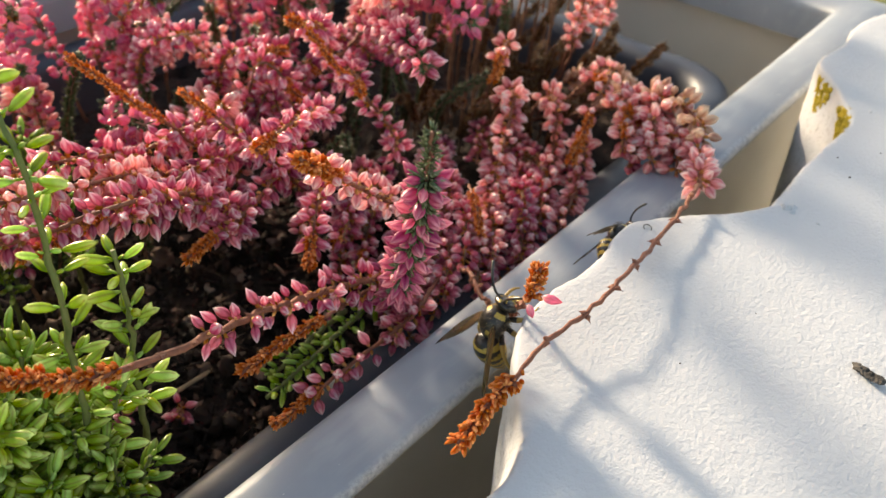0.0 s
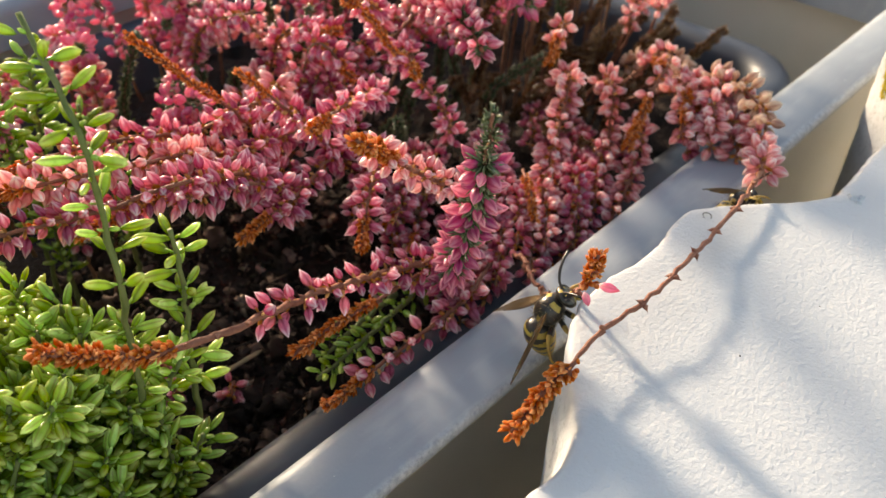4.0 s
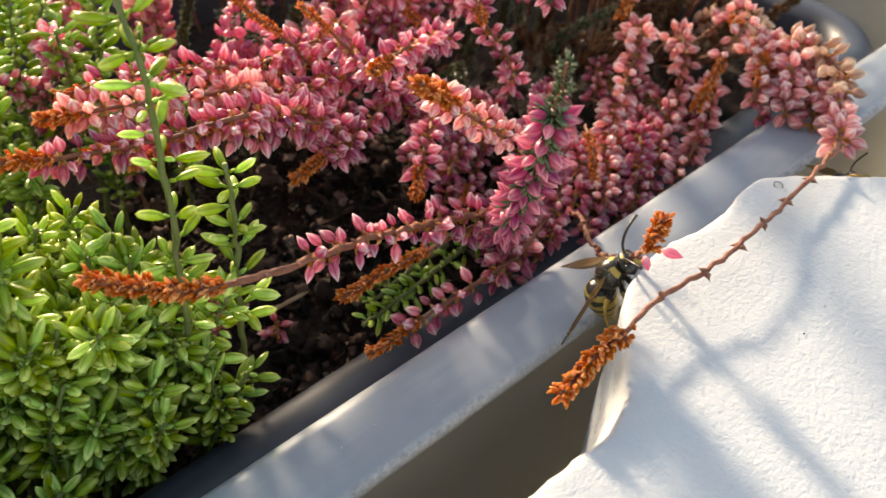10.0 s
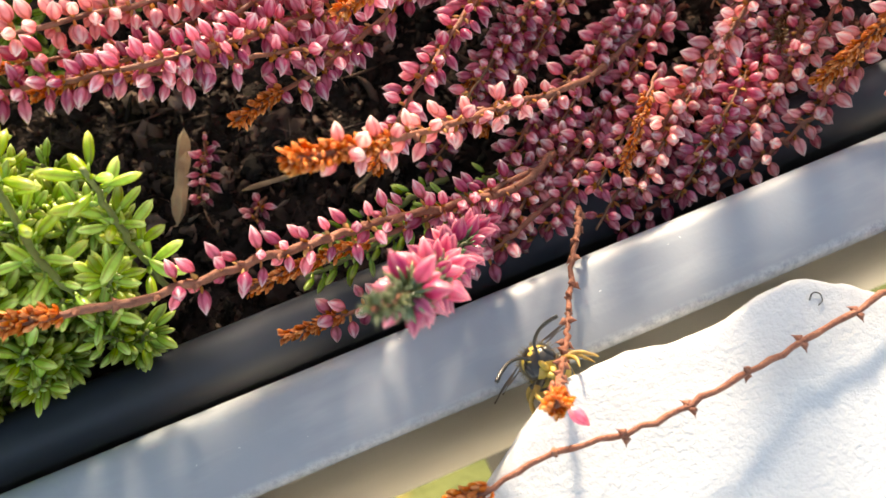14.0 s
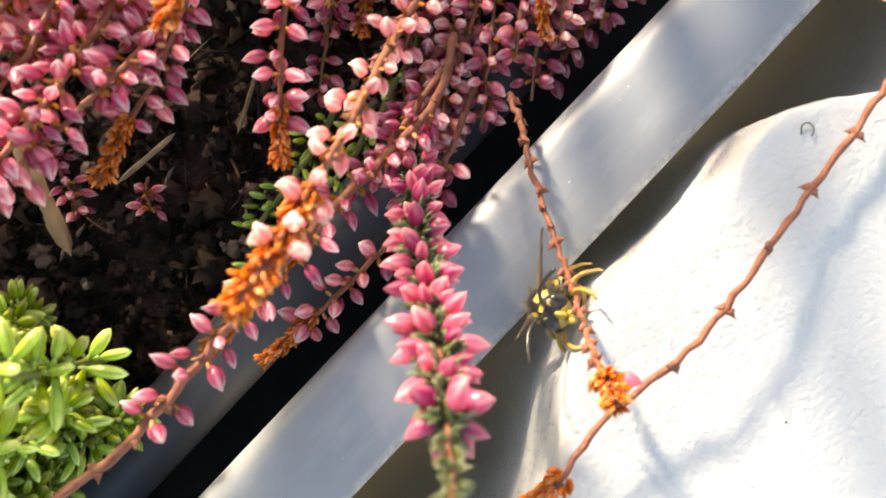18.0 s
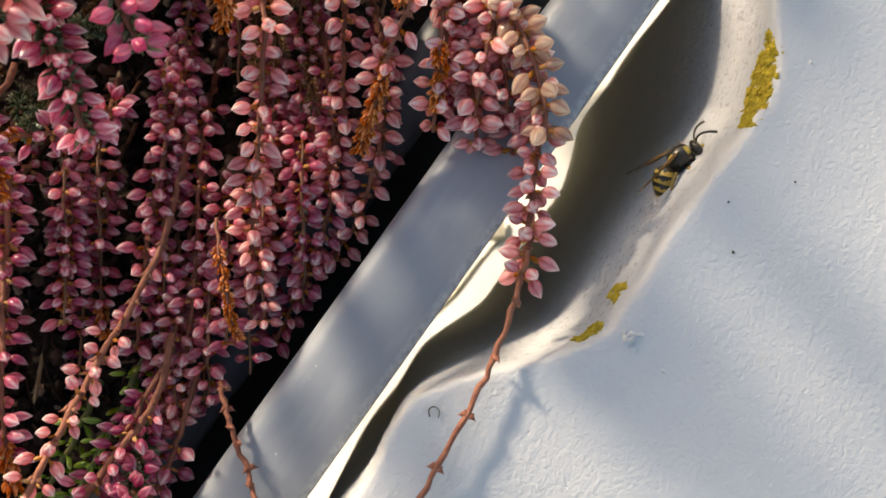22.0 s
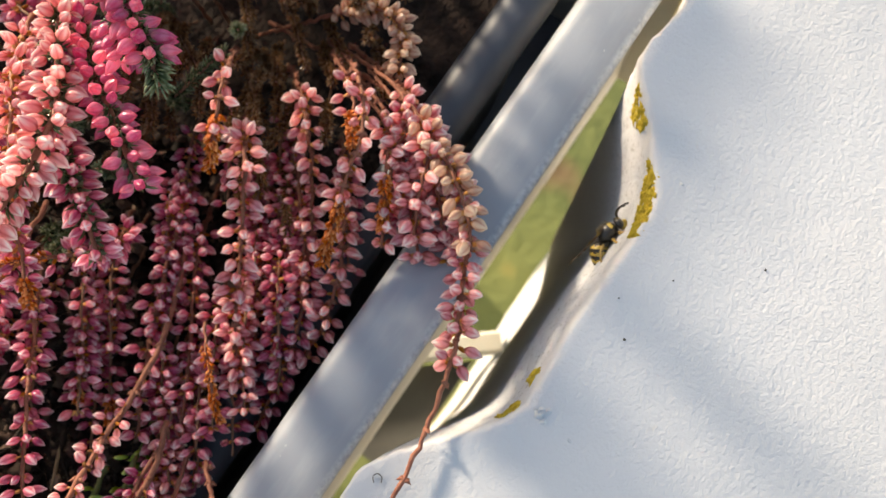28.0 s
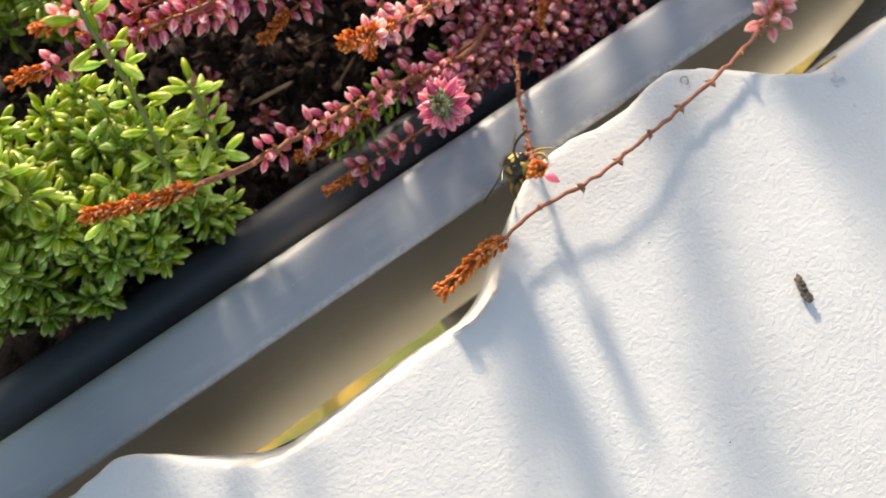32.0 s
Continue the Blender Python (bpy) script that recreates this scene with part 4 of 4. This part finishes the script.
leafy([(54, 17, -25), (55.9, 15.4, 3), (58, 18, 17.5), (58.3, 18.5, 29), (59.5, 27, 37)], LEAF_BIG, step=3.0, whorl=3, start=0.32, hero=True, seed=500, size=0.88, lean=0.3)
leafy([(62, 18, -22), (63, 17, -4), (64, 16.8, 6), (64.6, 17.8, 13)], LEAF, step=2.1, whorl=3, start=0.35, hero=True, seed=501, lean=0.3)
for k in range(62):
    # tufts round the foot of the upright shoots
    a = g.uniform(0, 6.28)
    rad = g.uniform(4, 26)
    u, v = 42 + rad * math.cos(a), 22 + rad * 0.7 * math.sin(a)
    if u > 57:
        u = 57 - g.uniform(0, 20)
    if v < 13.5:
        v = 13.5 + g.uniform(0, 6)
    h = g.uniform(-16, 6) - 0.25 * max(0, u - 50)
    leafy([(u * 0.8 + 9, v * 0.8 + 8, -34), (u - g.uniform(-2, 2), v + 1, h - 12), (u + g.uniform(-1, 4), v - g.uniform(1, 6), h)], LEAF, g.choice((leaf_green, leaf_green, leaf_deep)), g.uniform(0.85, 1.02), 1.7, 4, 0.3, False, 510 + k, 0.7)
for k in range(38):
    u, v, h = g.uniform(4, 40), g.uniform(8, 34), g.uniform(14, 42)
    leafy([(u * 0.6 + 14, v * 0.7 + 10, -34), (u, v + 3, h * 0.4 - 6), (u + g.uniform(-3, 4), v - g.uniform(0, 8), h)], LEAF_BIG, g.choice((leaf_green, leaf_green, leaf_deep)), g.uniform(0.82, 1.0), 1.75, 3, 0.2, False, 580 + k, 0.3)
for k in range(30):
    u, v, h = g.uniform(10, 80), g.uniform(60, 110), g.uniform(-8, 12)
    leafy([(u, v, -34), (u, v - 2, -12), (u + g.uniform(-4, 4), v - g.uniform(2, 10), h)], LEAF, leaf_deep, g.uniform(0.85, 1.1), 1.7, 4, 0.3, False, 620 + k)
for pts in ([(112, 18, -20), (98, 14, -17), (88, 13, -17.5), (78, 13, -19)], [(100, 20, -22), (90, 17, -19), (82, 16.5, -20)]):
    leafy(pts, LEAF, leaf_deep, 0.75, 1.5, 3, 0.2, True, 660, 0.6, green_stem)

# ---- small things on the white table ----
lichen_mat = make_simple("yellow_lichen", (0.34, 0.24, 0.02), (0.56, 0.42, 0.05), 1300, 0.85, 0.9, 2500, 0.0006, 0.2)
debris_mat = make_simple("grey_debris", (0.025, 0.022, 0.02), (0.13, 0.115, 0.10), 700, 0.85, 0.7, 1800, 0.0004, 0.2)


def edge_point(u, drop, proud=0.25):
    """A place on the rounded arris of the white table."""
    d = 0.5
    here = wall_line(scallop(u), -drop)
    ty = (wall_line(scallop(u + d), -drop) - wall_line(scallop(u - d), -drop)) / (2 * d)
    n = math.hypot(1, ty)
    out = np.array([-ty / n, 1 / n, 0])
    inset = float(np.interp(drop, [0, 0.25, 0.7, 1.4], [1.8, 0.6, 0.25, 0.0]))
    nz = float(np.interp(drop, [0, 0.5, 1.4, 5], [1, 0.6, 0.25, 0.2]))
    normal = out * math.sqrt(max(0, 1 - nz * nz)) + np.array([0, 0, nz])
    return np.array([u, here, -drop]) - out * inset + normal * proud, normal


def lichen(u0, u1, d0, d1, count, seed):
    heap = Heap()
    rg = random.Random(seed)
    flake = lobe(0.7, 2.6, 3, 8, 0.2, 1.0, 0, 0.75, 0.6)
    mid = edge_point((u0 + u1) / 2, (d0 + d1) / 2)[0]
    for _ in range(count):
        f = rg.random()
        u = u0 + (u1 - u0) * f
        wob = noise.noise(Vector((u * 0.45, seed, 0)))
        p, n = edge_point(u, max(0.7, (d0 + (d1 - d0) * rg.random() * (0.45 + 0.75 * math.sin(math.pi * f)) + wob * 1.4)), -0.2)
        heap.add(flake, p - mid, n + np.array([rg.gauss(0, 0.25) for _ in range(3)]), rg.uniform(0, 6), rg.uniform(0.28, 0.62))
    ob = new("lichen_patch", heap.mesh("lichen_patch", lichen_mat))
    ob.location = Vector(mid) * 0.001
    tagged(ob, "crusty yellow lichen patch on white plaster edge", "lichen", "lichen patches", "stuff")


lichen(169.5, 180, 0.4, 4.6, 420, 1)
lichen(184, 188.5, 1.0, 6.0, 110, 2)
lichen(139.5, 142.5, 2.5, 5.0, 45, 3)
lichen(145.5, 147.5, 3.5, 6.0, 25, 4)


def lump(name, at, size, label, category, mat, seed, group=""):
    """A low uneven dome, in one piece."""
    rg = random.Random(seed)
    rings, seg = 6, 14
    v, f = [(0, 0, size * 0.4)], []
    for r in range(1, rings + 1):
        s = r / rings
        for k in range(seg):
            a = 6.2832 * k / seg
            w = 1 + 0.55 * noise.noise(Vector((math.cos(a) * 1.3, math.sin(a) * 1.3, seed * 3.7)))
            h = (1 - s * s) * (0.4 + 0.6 * noise.noise(Vector((s * math.cos(a) * 2.5, s * math.sin(a) * 2.5, seed * 1.3))))
            v.append((size * s * w * math.cos(a), size * s * w * math.sin(a), size * h - 0.25 * s))
    f = [[0, 1 + k, 1 + (k + 1) % seg] for k in range(seg)] + (grid_faces(rings, seg, True)[:, ::-1] + 1).tolist()
    ob = new(name, mesh_of(name, v, f, mat))
    ob.location = Vector(at) * 0.001
    return tagged(ob, label, category, group)


for k, (u, v, s) in enumerate([(142.7, -29.6, 0.9), (143.5, -30.3, 0.6), (142.0, -30.5, 0.55), (142.9, -28.8, 0.45), (141.9, -34.5, 0.4), (179, -28.8, 0.4), (137, -52, 0.6), (121, -62, 0.4)]):
    lump("plaster_blister", (u, v, 0.0), s, "small raised lump of white plaster", "plaster lump", plaster, 40 + k, group="plaster lumps")
for k, (u, v) in enumerate([(167, -34.7), (156.8, -33.5), (161, -30), (175, -44), (150, -60), (95, -60), (118, -36), (130, -75), (104, -33)]):
    lump("dirt_speck", (u, v, 0.1), 0.22, "tiny dark grey dirt speck on plaster", "speck", debris_mat, 80 + k, group="dirt specks")
# sliver of bark that lies on the table
rg = random.Random(77)
sliver = lobe(4.4, 1.25, 12, 9, 0.0, 0.35, 0.06, 0.5, 0.3)
sv = sliver[0] + np.array([[rg.gauss(0, 0.10), rg.gauss(0, 0.07), rg.gauss(0, 0.12)] for _ in sliver[0]])
bark = new("bark_sliver", mesh_of("bark_sliver", sv @ basis(np.array([-0.35, -0.9, 0.10]), 0.2).T, sliver[1], debris_mat, smooth=False))
bark.location = Vector((117.2, -48.3, 0.5)) * 0.001
tagged(bark, "dark grey sliver of bark lying on white plaster", "bark")
# hook-shaped dead hair
hair, _ = curve([(0, 0, 0.1), (0.6, 0.5, 0.15), (1.2, 0.2, 0.15), (1.1, -0.5, 0.1), (0.5, -0.8, 0.1)], 24)
hv, hf = tube(hair, 0.07, 5)
hook = new("dead_fibre", mesh_of("dead_fibre", hv, hf, debris_mat))
hook.location = Vector((123.5, -16.8, 0.15)) * 0.001
tagged(hook, "thin hook-shaped dark fibre stuck on plaster", "fibre")

# ---- wasps ----
black = make_simple("wasp_black", (0.012, 0.010, 0.008), (0.03, 0.025, 0.02), 900, 0.3, 0.3, 3000, 0.0001)
yellow = make_simple("wasp_yellow", (0.34, 0.22, 0.03), (0.50, 0.35, 0.07), 700, 0.5, 0.2, 3000, 0.0001)
amber = make_simple("wasp_leg", (0.26, 0.15, 0.035), (0.40, 0.25, 0.05), 700, 0.5, 0.2, 3000, 0.0001)
fuzz = make_simple("wasp_hair", (0.16, 0.12, 0.06), (0.26, 0.20, 0.11), 900, 0.8, 0.3, 3000, 0.0001)
wing_mat, wing_nt, wing_b = material("wasp_wing", (0.13, 0.075, 0.03), 0.3)
wing_tr = wing_nt.nodes.new("ShaderNodeBsdfTransparent")
wing_mix = wing_nt.nodes.new("ShaderNodeMixShader")
wing_mix.inputs[0].default_value = 0.72
wing_nt.links.new(wing_tr.outputs[0], wing_mix.inputs[1])
wing_nt.links.new(wing_b.outputs[0], wing_mix.inputs[2])
wing_nt.links.new(wing_mix.outputs[0], wing_nt.nodes["Material Output"].inputs[0])


def solid(profile, seg=18, squash=1.0, axis_bend=0.0):
    """A body of revolution along +x: rows of (x, radius)."""
    v = []
    x0 = profile[0][0]
    for x, r in profile:
        for k in range(seg):
            a = 2 * math.pi * k / seg
            v.append((x, r * math.cos(a), r * math.sin(a) * squash + axis_bend * (x - x0) ** 2))
    f = grid_faces(len(profile), seg, True)[:, ::-1].tolist()
    f += [list(range(seg)), [(len(profile) - 1) * seg + k for k in range(seg)][::-1]]
    return np.array(v), f


def build_wasp(label, size=1.0):
    """Head towards +x, back towards +z, about 14 mm long."""
    wasp = thing("wasp", label, "wasp", "wasps")
    # abdomen: rings of black and yellow
    xs = np.linspace(0, 1, 34)
    prof = [(-1.2 - 7.4 * s, 0.25 + 2.0 * math.sin(math.pi * min(1, s * 1.02) ** 0.62) ** 0.85) for s in xs]
    v, f = solid(prof, 22, 0.92, -0.03)
    c, s = math.cos(0.7), math.sin(0.7)
    v = np.stack([(v[:, 0] + 1.1) * c - v[:, 2] * s - 1.1, v[:, 1], (v[:, 0] + 1.1) * s + v[:, 2] * c], 1)
    idx = []
    for r in range(33):
        for k in range(22):
            s = (xs[r] + xs[r + 1]) / 2
            a = 2 * math.pi * k / 22
            band = (s * 5.6) % 1.0
            tooth = 0.62 - 0.22 * max(0, math.cos((a - math.pi / 2) * 1)) - 0.10 * max(0, math.cos((a - math.pi / 2) * 6)) * (math.sin(a) > 0)
            idx.append(1 if (0.08 < s < 0.94 and band > 1 - tooth * 0.9) else 0)
    idx += [0, 0]
    put("abdomen", mesh_of("abdomen", v, f, [black, yellow], index=idx), wasp, "black and yellow banded abdomen")
    v, f = solid([(3.0, 0.6), (2.8, 1.25), (2.2, 1.7), (1.2, 1.95), (0.2, 1.85), (-0.6, 1.35), (-1.0, 0.7), (-1.35, 0.28)], 18, 0.95)
    idx = [1 if (j // 18 == 1 and (j % 18) in (1, 2, 3, 6, 7, 8)) or (j // 18 == 4 and (j % 18) in (3, 6)) else 0 for j in range(len(f))]
    put("thorax", mesh_of("thorax", v, f, [black, yellow], index=idx), wasp, "black thorax with yellow marks")
    heap = Heap()
    rg = random.Random(3)
    hairt = lobe(1.0, 0.06, 2, 3, 0, 1)
    for _ in range(320):
        a, b = rg.uniform(0, 6.28), rg.uniform(-0.5, 2.6)
        d = np.array([rg.uniform(-0.2, 0.4), math.cos(a), math.sin(a)])
        heap.add(hairt, np.array([b, 1.6 * math.cos(a), 1.55 * math.sin(a)]) * np.array([1, 0.95, 0.95]), d, 0, rg.uniform(0.5, 1.0))
    put("hair", heap.mesh("hair", fuzz), wasp)
    v, f = solid([(0, 0.2), (0.25, 1.0), (0.7, 1.45), (1.2, 1.5), (1.7, 1.15), (2.0, 0.5)], 18, 1.05)
    v = v * np.array([0.78, 1.15, 0.95]) + np.array([3.0, 0, -0.35])
    idx = [1 if (j // 18 in (2, 3, 4) and (j % 18) in (11, 12, 13, 14, 15)) or (j // 18 == 3 and (j % 18) in (4,)) else 0 for j in range(len(f))]
    head = put("head", mesh_of("head", v, f, [black, yellow], index=idx), wasp, "black head with yellow face")
    shield = lobe(1.5, 1.5, 5, 12, 0.05, 0.9, 0, 0.45, 0.5)
    put("face_shield", mesh_of("face_shield", shield[0] @ basis(np.array([0.25, 0, 1.0]), math.pi / 2).T + np.array([4.15, 0, -1.55]), shield[1], yellow), head, "yellow face shield with dark mark")
    mark = lobe(0.8, 0.5, 4, 8, 0.1, 1.0, 0, 0.5, 0.5)
    put("face_mark", mesh_of("face_mark", mark[0] @ basis(np.array([0.25, 0, 1.0]), math.pi / 2).T + np.array([4.52, 0, -1.2]), mark[1], black), head)
    for s in (1, -1):
        put("brow", mesh_of("brow", mark[0] * 0.9 @ basis(np.array([0, 0.5 * s, 0.8]), math.pi / 2).T + np.array([4.28, 0.45 * s, 0.05]), mark[1], yellow), head)
    eye = lobe(1.9, 1.0, 5, 8, 0, 0.8)
    for s in (1, -1):
        put("eye", mesh_of("eye", eye[0] @ basis(np.array([0.15, -0.1 * s, 1.0]), 0).T + np.array([3.8, 1.35 * s, -1.25]), eye[1], black), head)
        q, _ = curve([(4.2, 0.4 * s, 0.4), (4.7, 1.0 * s, 1.3), (5.6, 2.0 * s, 1.7), (6.5, 3.1 * s, 1.6), (7.3, 4.2 * s, 1.2)], 22)
        tv, tf = tube(q, np.linspace(0.17, 0.21, 22), 6)
        put("antenna", mesh_of("antenna", tv, tf, black), head)
        md = lobe(1.3, 0.7, 3, 6, 0, 1, 0.1, 0.7)
        put("mandible", mesh_of("mandible", md[0] @ basis(np.array([0.5, -0.25 * s, -0.8]), 0).T + np.array([4.3, 0.45 * s, -1.3]), md[1], yellow), head)
    for s in (1, -1):
        for pts in ([(2.2, 0.9, -1.3), (3.2, 2.3, -1.9), (4.6, 2.6, -2.7), (5.3, 2.2, -3.4)], [(1.0, 1.0, -1.5), (1.2, 3.2, -2.0), (1.6, 4.2, -3.4), (2.1, 4.4, -4.0)], [(-0.1, 0.9, -1.4), (-1.6, 2.9, -1.2), (-3.2, 3.8, -2.8), (-3.4, 4.2, -4.0)]):
            q, _ = curve([(x, y * s, z) for x, y, z in pts], 20)
            rr = np.interp(np.linspace(0, 1, 20), [0, 0.25, 0.45, 0.7, 1], [0.34, 0.40, 0.24, 0.22, 0.10])
            tv, tf = tube(q, rr, 7)
            idx = [0 if j // 7 < 5 else 1 for j in range(len(tf))]
            put("leg", mesh_of("leg", tv, tf, [black, amber], index=idx), wasp, "yellow leg with black thigh")
        # two wings a side, folded lengthways
        for long, wide, base, droop in ((8.8, 1.35, (1.4, 1.1, 1.2), 0.10), (6.0, 1.0, (0.4, 1.3, 0.9), 0.0)):
            n = 16
            wv, ww = [], []
            for j in range(n + 1):
                x = j / n
                w = wide * math.sin(math.pi * min(1, 0.06 + 0.94 * x ** 0.75)) ** 0.7
                for k, e in enumerate((-0.5, -0.25, 0, 0.25, 0.5)):
                    fold = 0.25 * abs(e) * wide * 0.5 + 0.05 * math.sin(x * 9 + k)
                    wv.append((-long * x, (0.25 + 0.56 * x * long + e * w) , fold - droop * x * 2))
            wv = np.array(wv)
            wv[:, 1] *= s
            top = wv + np.array([base[0], base[1] * s, base[2]])
            low = top - np.array([0, 0, 0.04])
            q = grid_faces(n + 1, 5)
            m = len(top)
            put("wing", mesh_of("wing", np.vstack([top, low]), np.vstack([q, q[:, ::-1] + m]), wing_mat), wasp, "folded smoky brown wing")
    for ob in wasp.children_recursive:
        ob.data.transform(Matrix.Scale(size, 4))
    return wasp


wasp_1 = build_wasp("black and yellow wasp clinging to twig beside planter rim")
wasp_2 = build_wasp("black and yellow wasp crawling on white scalloped edge", 0.76)

# ---- what shows below, through the gap ----
grass_mat, gnt, gb = material("grass_ground", (0.05, 0.07, 0.02), 0.9)
gc = ramp(gnt, noisy(gnt, 6, 2), [(0.32, (0.17, 0.085, 0.05)), (0.42, (0.10, 0.12, 0.035)), (0.58, (0.14, 0.155, 0.045)), (0.68, (0.44, 0.27, 0.06)), (0.76, (0.17, 0.09, 0.055))])
gnt.links.new(gc, gb.inputs["Base Color"])
bumped(gnt, gb, noisy(gnt, 60, 3), 0.4, 0.01)
n = 61
gx = np.sign(np.linspace(-1, 1, n)) * np.abs(np.linspace(-1, 1, n)) ** 3 * 60000
gv = np.array([(x, y, -720 + 6 * noise.noise(Vector((x * 0.01, y * 0.01, 0)))) for y in gx for x in gx])
tagged(new("ground", mesh_of("ground", gv, grid_faces(n, n), grass_mat)), "grassy ground with brown leaves far below planter", "ground", kind="structure")
stand = thing("plant_stand", "pale beige bar stand carrying the planter", "stand", at=(70, 75, -720))


for u in (-100, 205):
    bar("cross_bar", (u, 10, -139), (u, 140, -139), 9, 12, stand)
bar("brace", (172, -13.5, -235), (41, 140, -235), 9, 10, stand)
_so = [(104, -8), (160, -8), (122, 37), (112, 48), (104, 48)]
_sv = [(x, y, z) for z in (-247, -241) for x, y in _so]
_sf = [[4, 3, 2, 1, 0], [5, 6, 7, 8, 9]] + [[j, (j + 1) % 5, 5 + (j + 1) % 5, 5 + j] for j in range(5)]
put("shelf_board", mesh_of("shelf_board", np.array(_sv, float) - np.array([70, 75, -720]), _sf, grey_dark, smooth=False), stand, "dark grey shelf board under the planter")
for u in (-100, 40, 252):
    for v in {-100: (10, 140), 40: (140,), 252: (70, 140)}[u]:
        bar("leg", (u, v, -133), (u, v, -722), 14, 14, stand)
for v in (10, 140):
    bar("side_bar", (-100, v, -139.5), (252, v, -139.5), 9, 11, stand)


def motions():
    def stance(x, y, z, heading, belly):
        """A pose from the head's way and the way of the belly."""
        hx = Vector(heading).normalized()
        back = -Vector(belly)
        back = (back - hx * back.dot(hx)).normalized()
        left = back.cross(hx)
        m = Matrix((hx, left, back)).transposed().to_4x4()
        m.translation = Vector((x, y, z)) * 0.001
        return m

    a = [(0, 96.3, -11.0, -3, (0.5, -0.15, 0.9), (0.9, -0.4, -0.6)), (2, 96.4, -10.9, -3, (0.5, -0.2, 0.9), (0.9, -0.45, -0.6)), (5, 96.4, -11.0, -3, (0.42, -0.44, 0.8), (0.75, -0.65, -0.6)),
         (9, 96.7, -11.2, -3, (0.42, -0.42, 0.8), (0.75, -0.65, -0.6)), (12, 97.5, -11.5, -4.5, (-0.1, -0.3, 1), (0.5, -0.9, 0)), (15, 97.5, -11, -4.5, (-0.15, -0.1, 1), (0.4, -1, 0)),
         (20, 97.5, -11, -4.5, (-0.1, -0.12, 1), (0.6, -0.9, 0)), (25, 97.5, -11, -4.5, (-0.1, -0.1, 1), (0.5, -0.95, 0)), (32, 97.2, -11.5, -4.5, (-0.1, -0.3, 1), (0.5, -0.9, 0))]
    walk(wasp_1, [(t, stance(x, y, z, h, b)) for t, x, y, z, h, b in a])
    b = [(0, 122.5, -13.0, -2.5, (0.9, -0.3, 0.2), (-0.2, -1, -0.4)), (1, 130, -14.2, -4, (0.9, -0.4, 0.2), (-0.3, -1, -0.2)), (2, 134.5, -15.4, -4.2, (0.9, -0.5, 0.2), (-0.3, -1, -0.2)), (6, 136, -16, -4.5, (0.9, -0.5, 0.15), (-0.3, -1, -0.2)), (9, 138, -18, -5.5, (0.9, -0.4, 0.1), (-0.2, -1, 0)),
         (15.5, 147.5, -21.8, -9.5, (1, -0.1, 0.1), (0, -1, 0)), (20, 161.5, -23.6, -9, (1, -0.25, 0.2), (-0.2, -1, -0.3)), (22, 164, -23.8, -9, (1, -0.35, 0.3), (-0.3, -1, -0.3)), (24, 166, -24, -9, (1, -0.3, 0.35), (-0.3, -1, -0.2)), (25.5, 168.5, -24, -8.5, (1, -0.25, 0.4), (-0.2, -1, -0.2)),
         (28, 169.5, -24, -9, (1, -0.2, 0.45), (-0.1, -1, 0)), (30, 171, -23.6, -9, (1, 0, 0.5), (0, -1, 0)), (32, 171.5, -23.4, -9, (1, 0.05, 0.5), (0, -1, 0))]
    walk(wasp_2, [(t, stance(x, y, z, h, c)) for t, x, y, z, h, c in b])


motions()
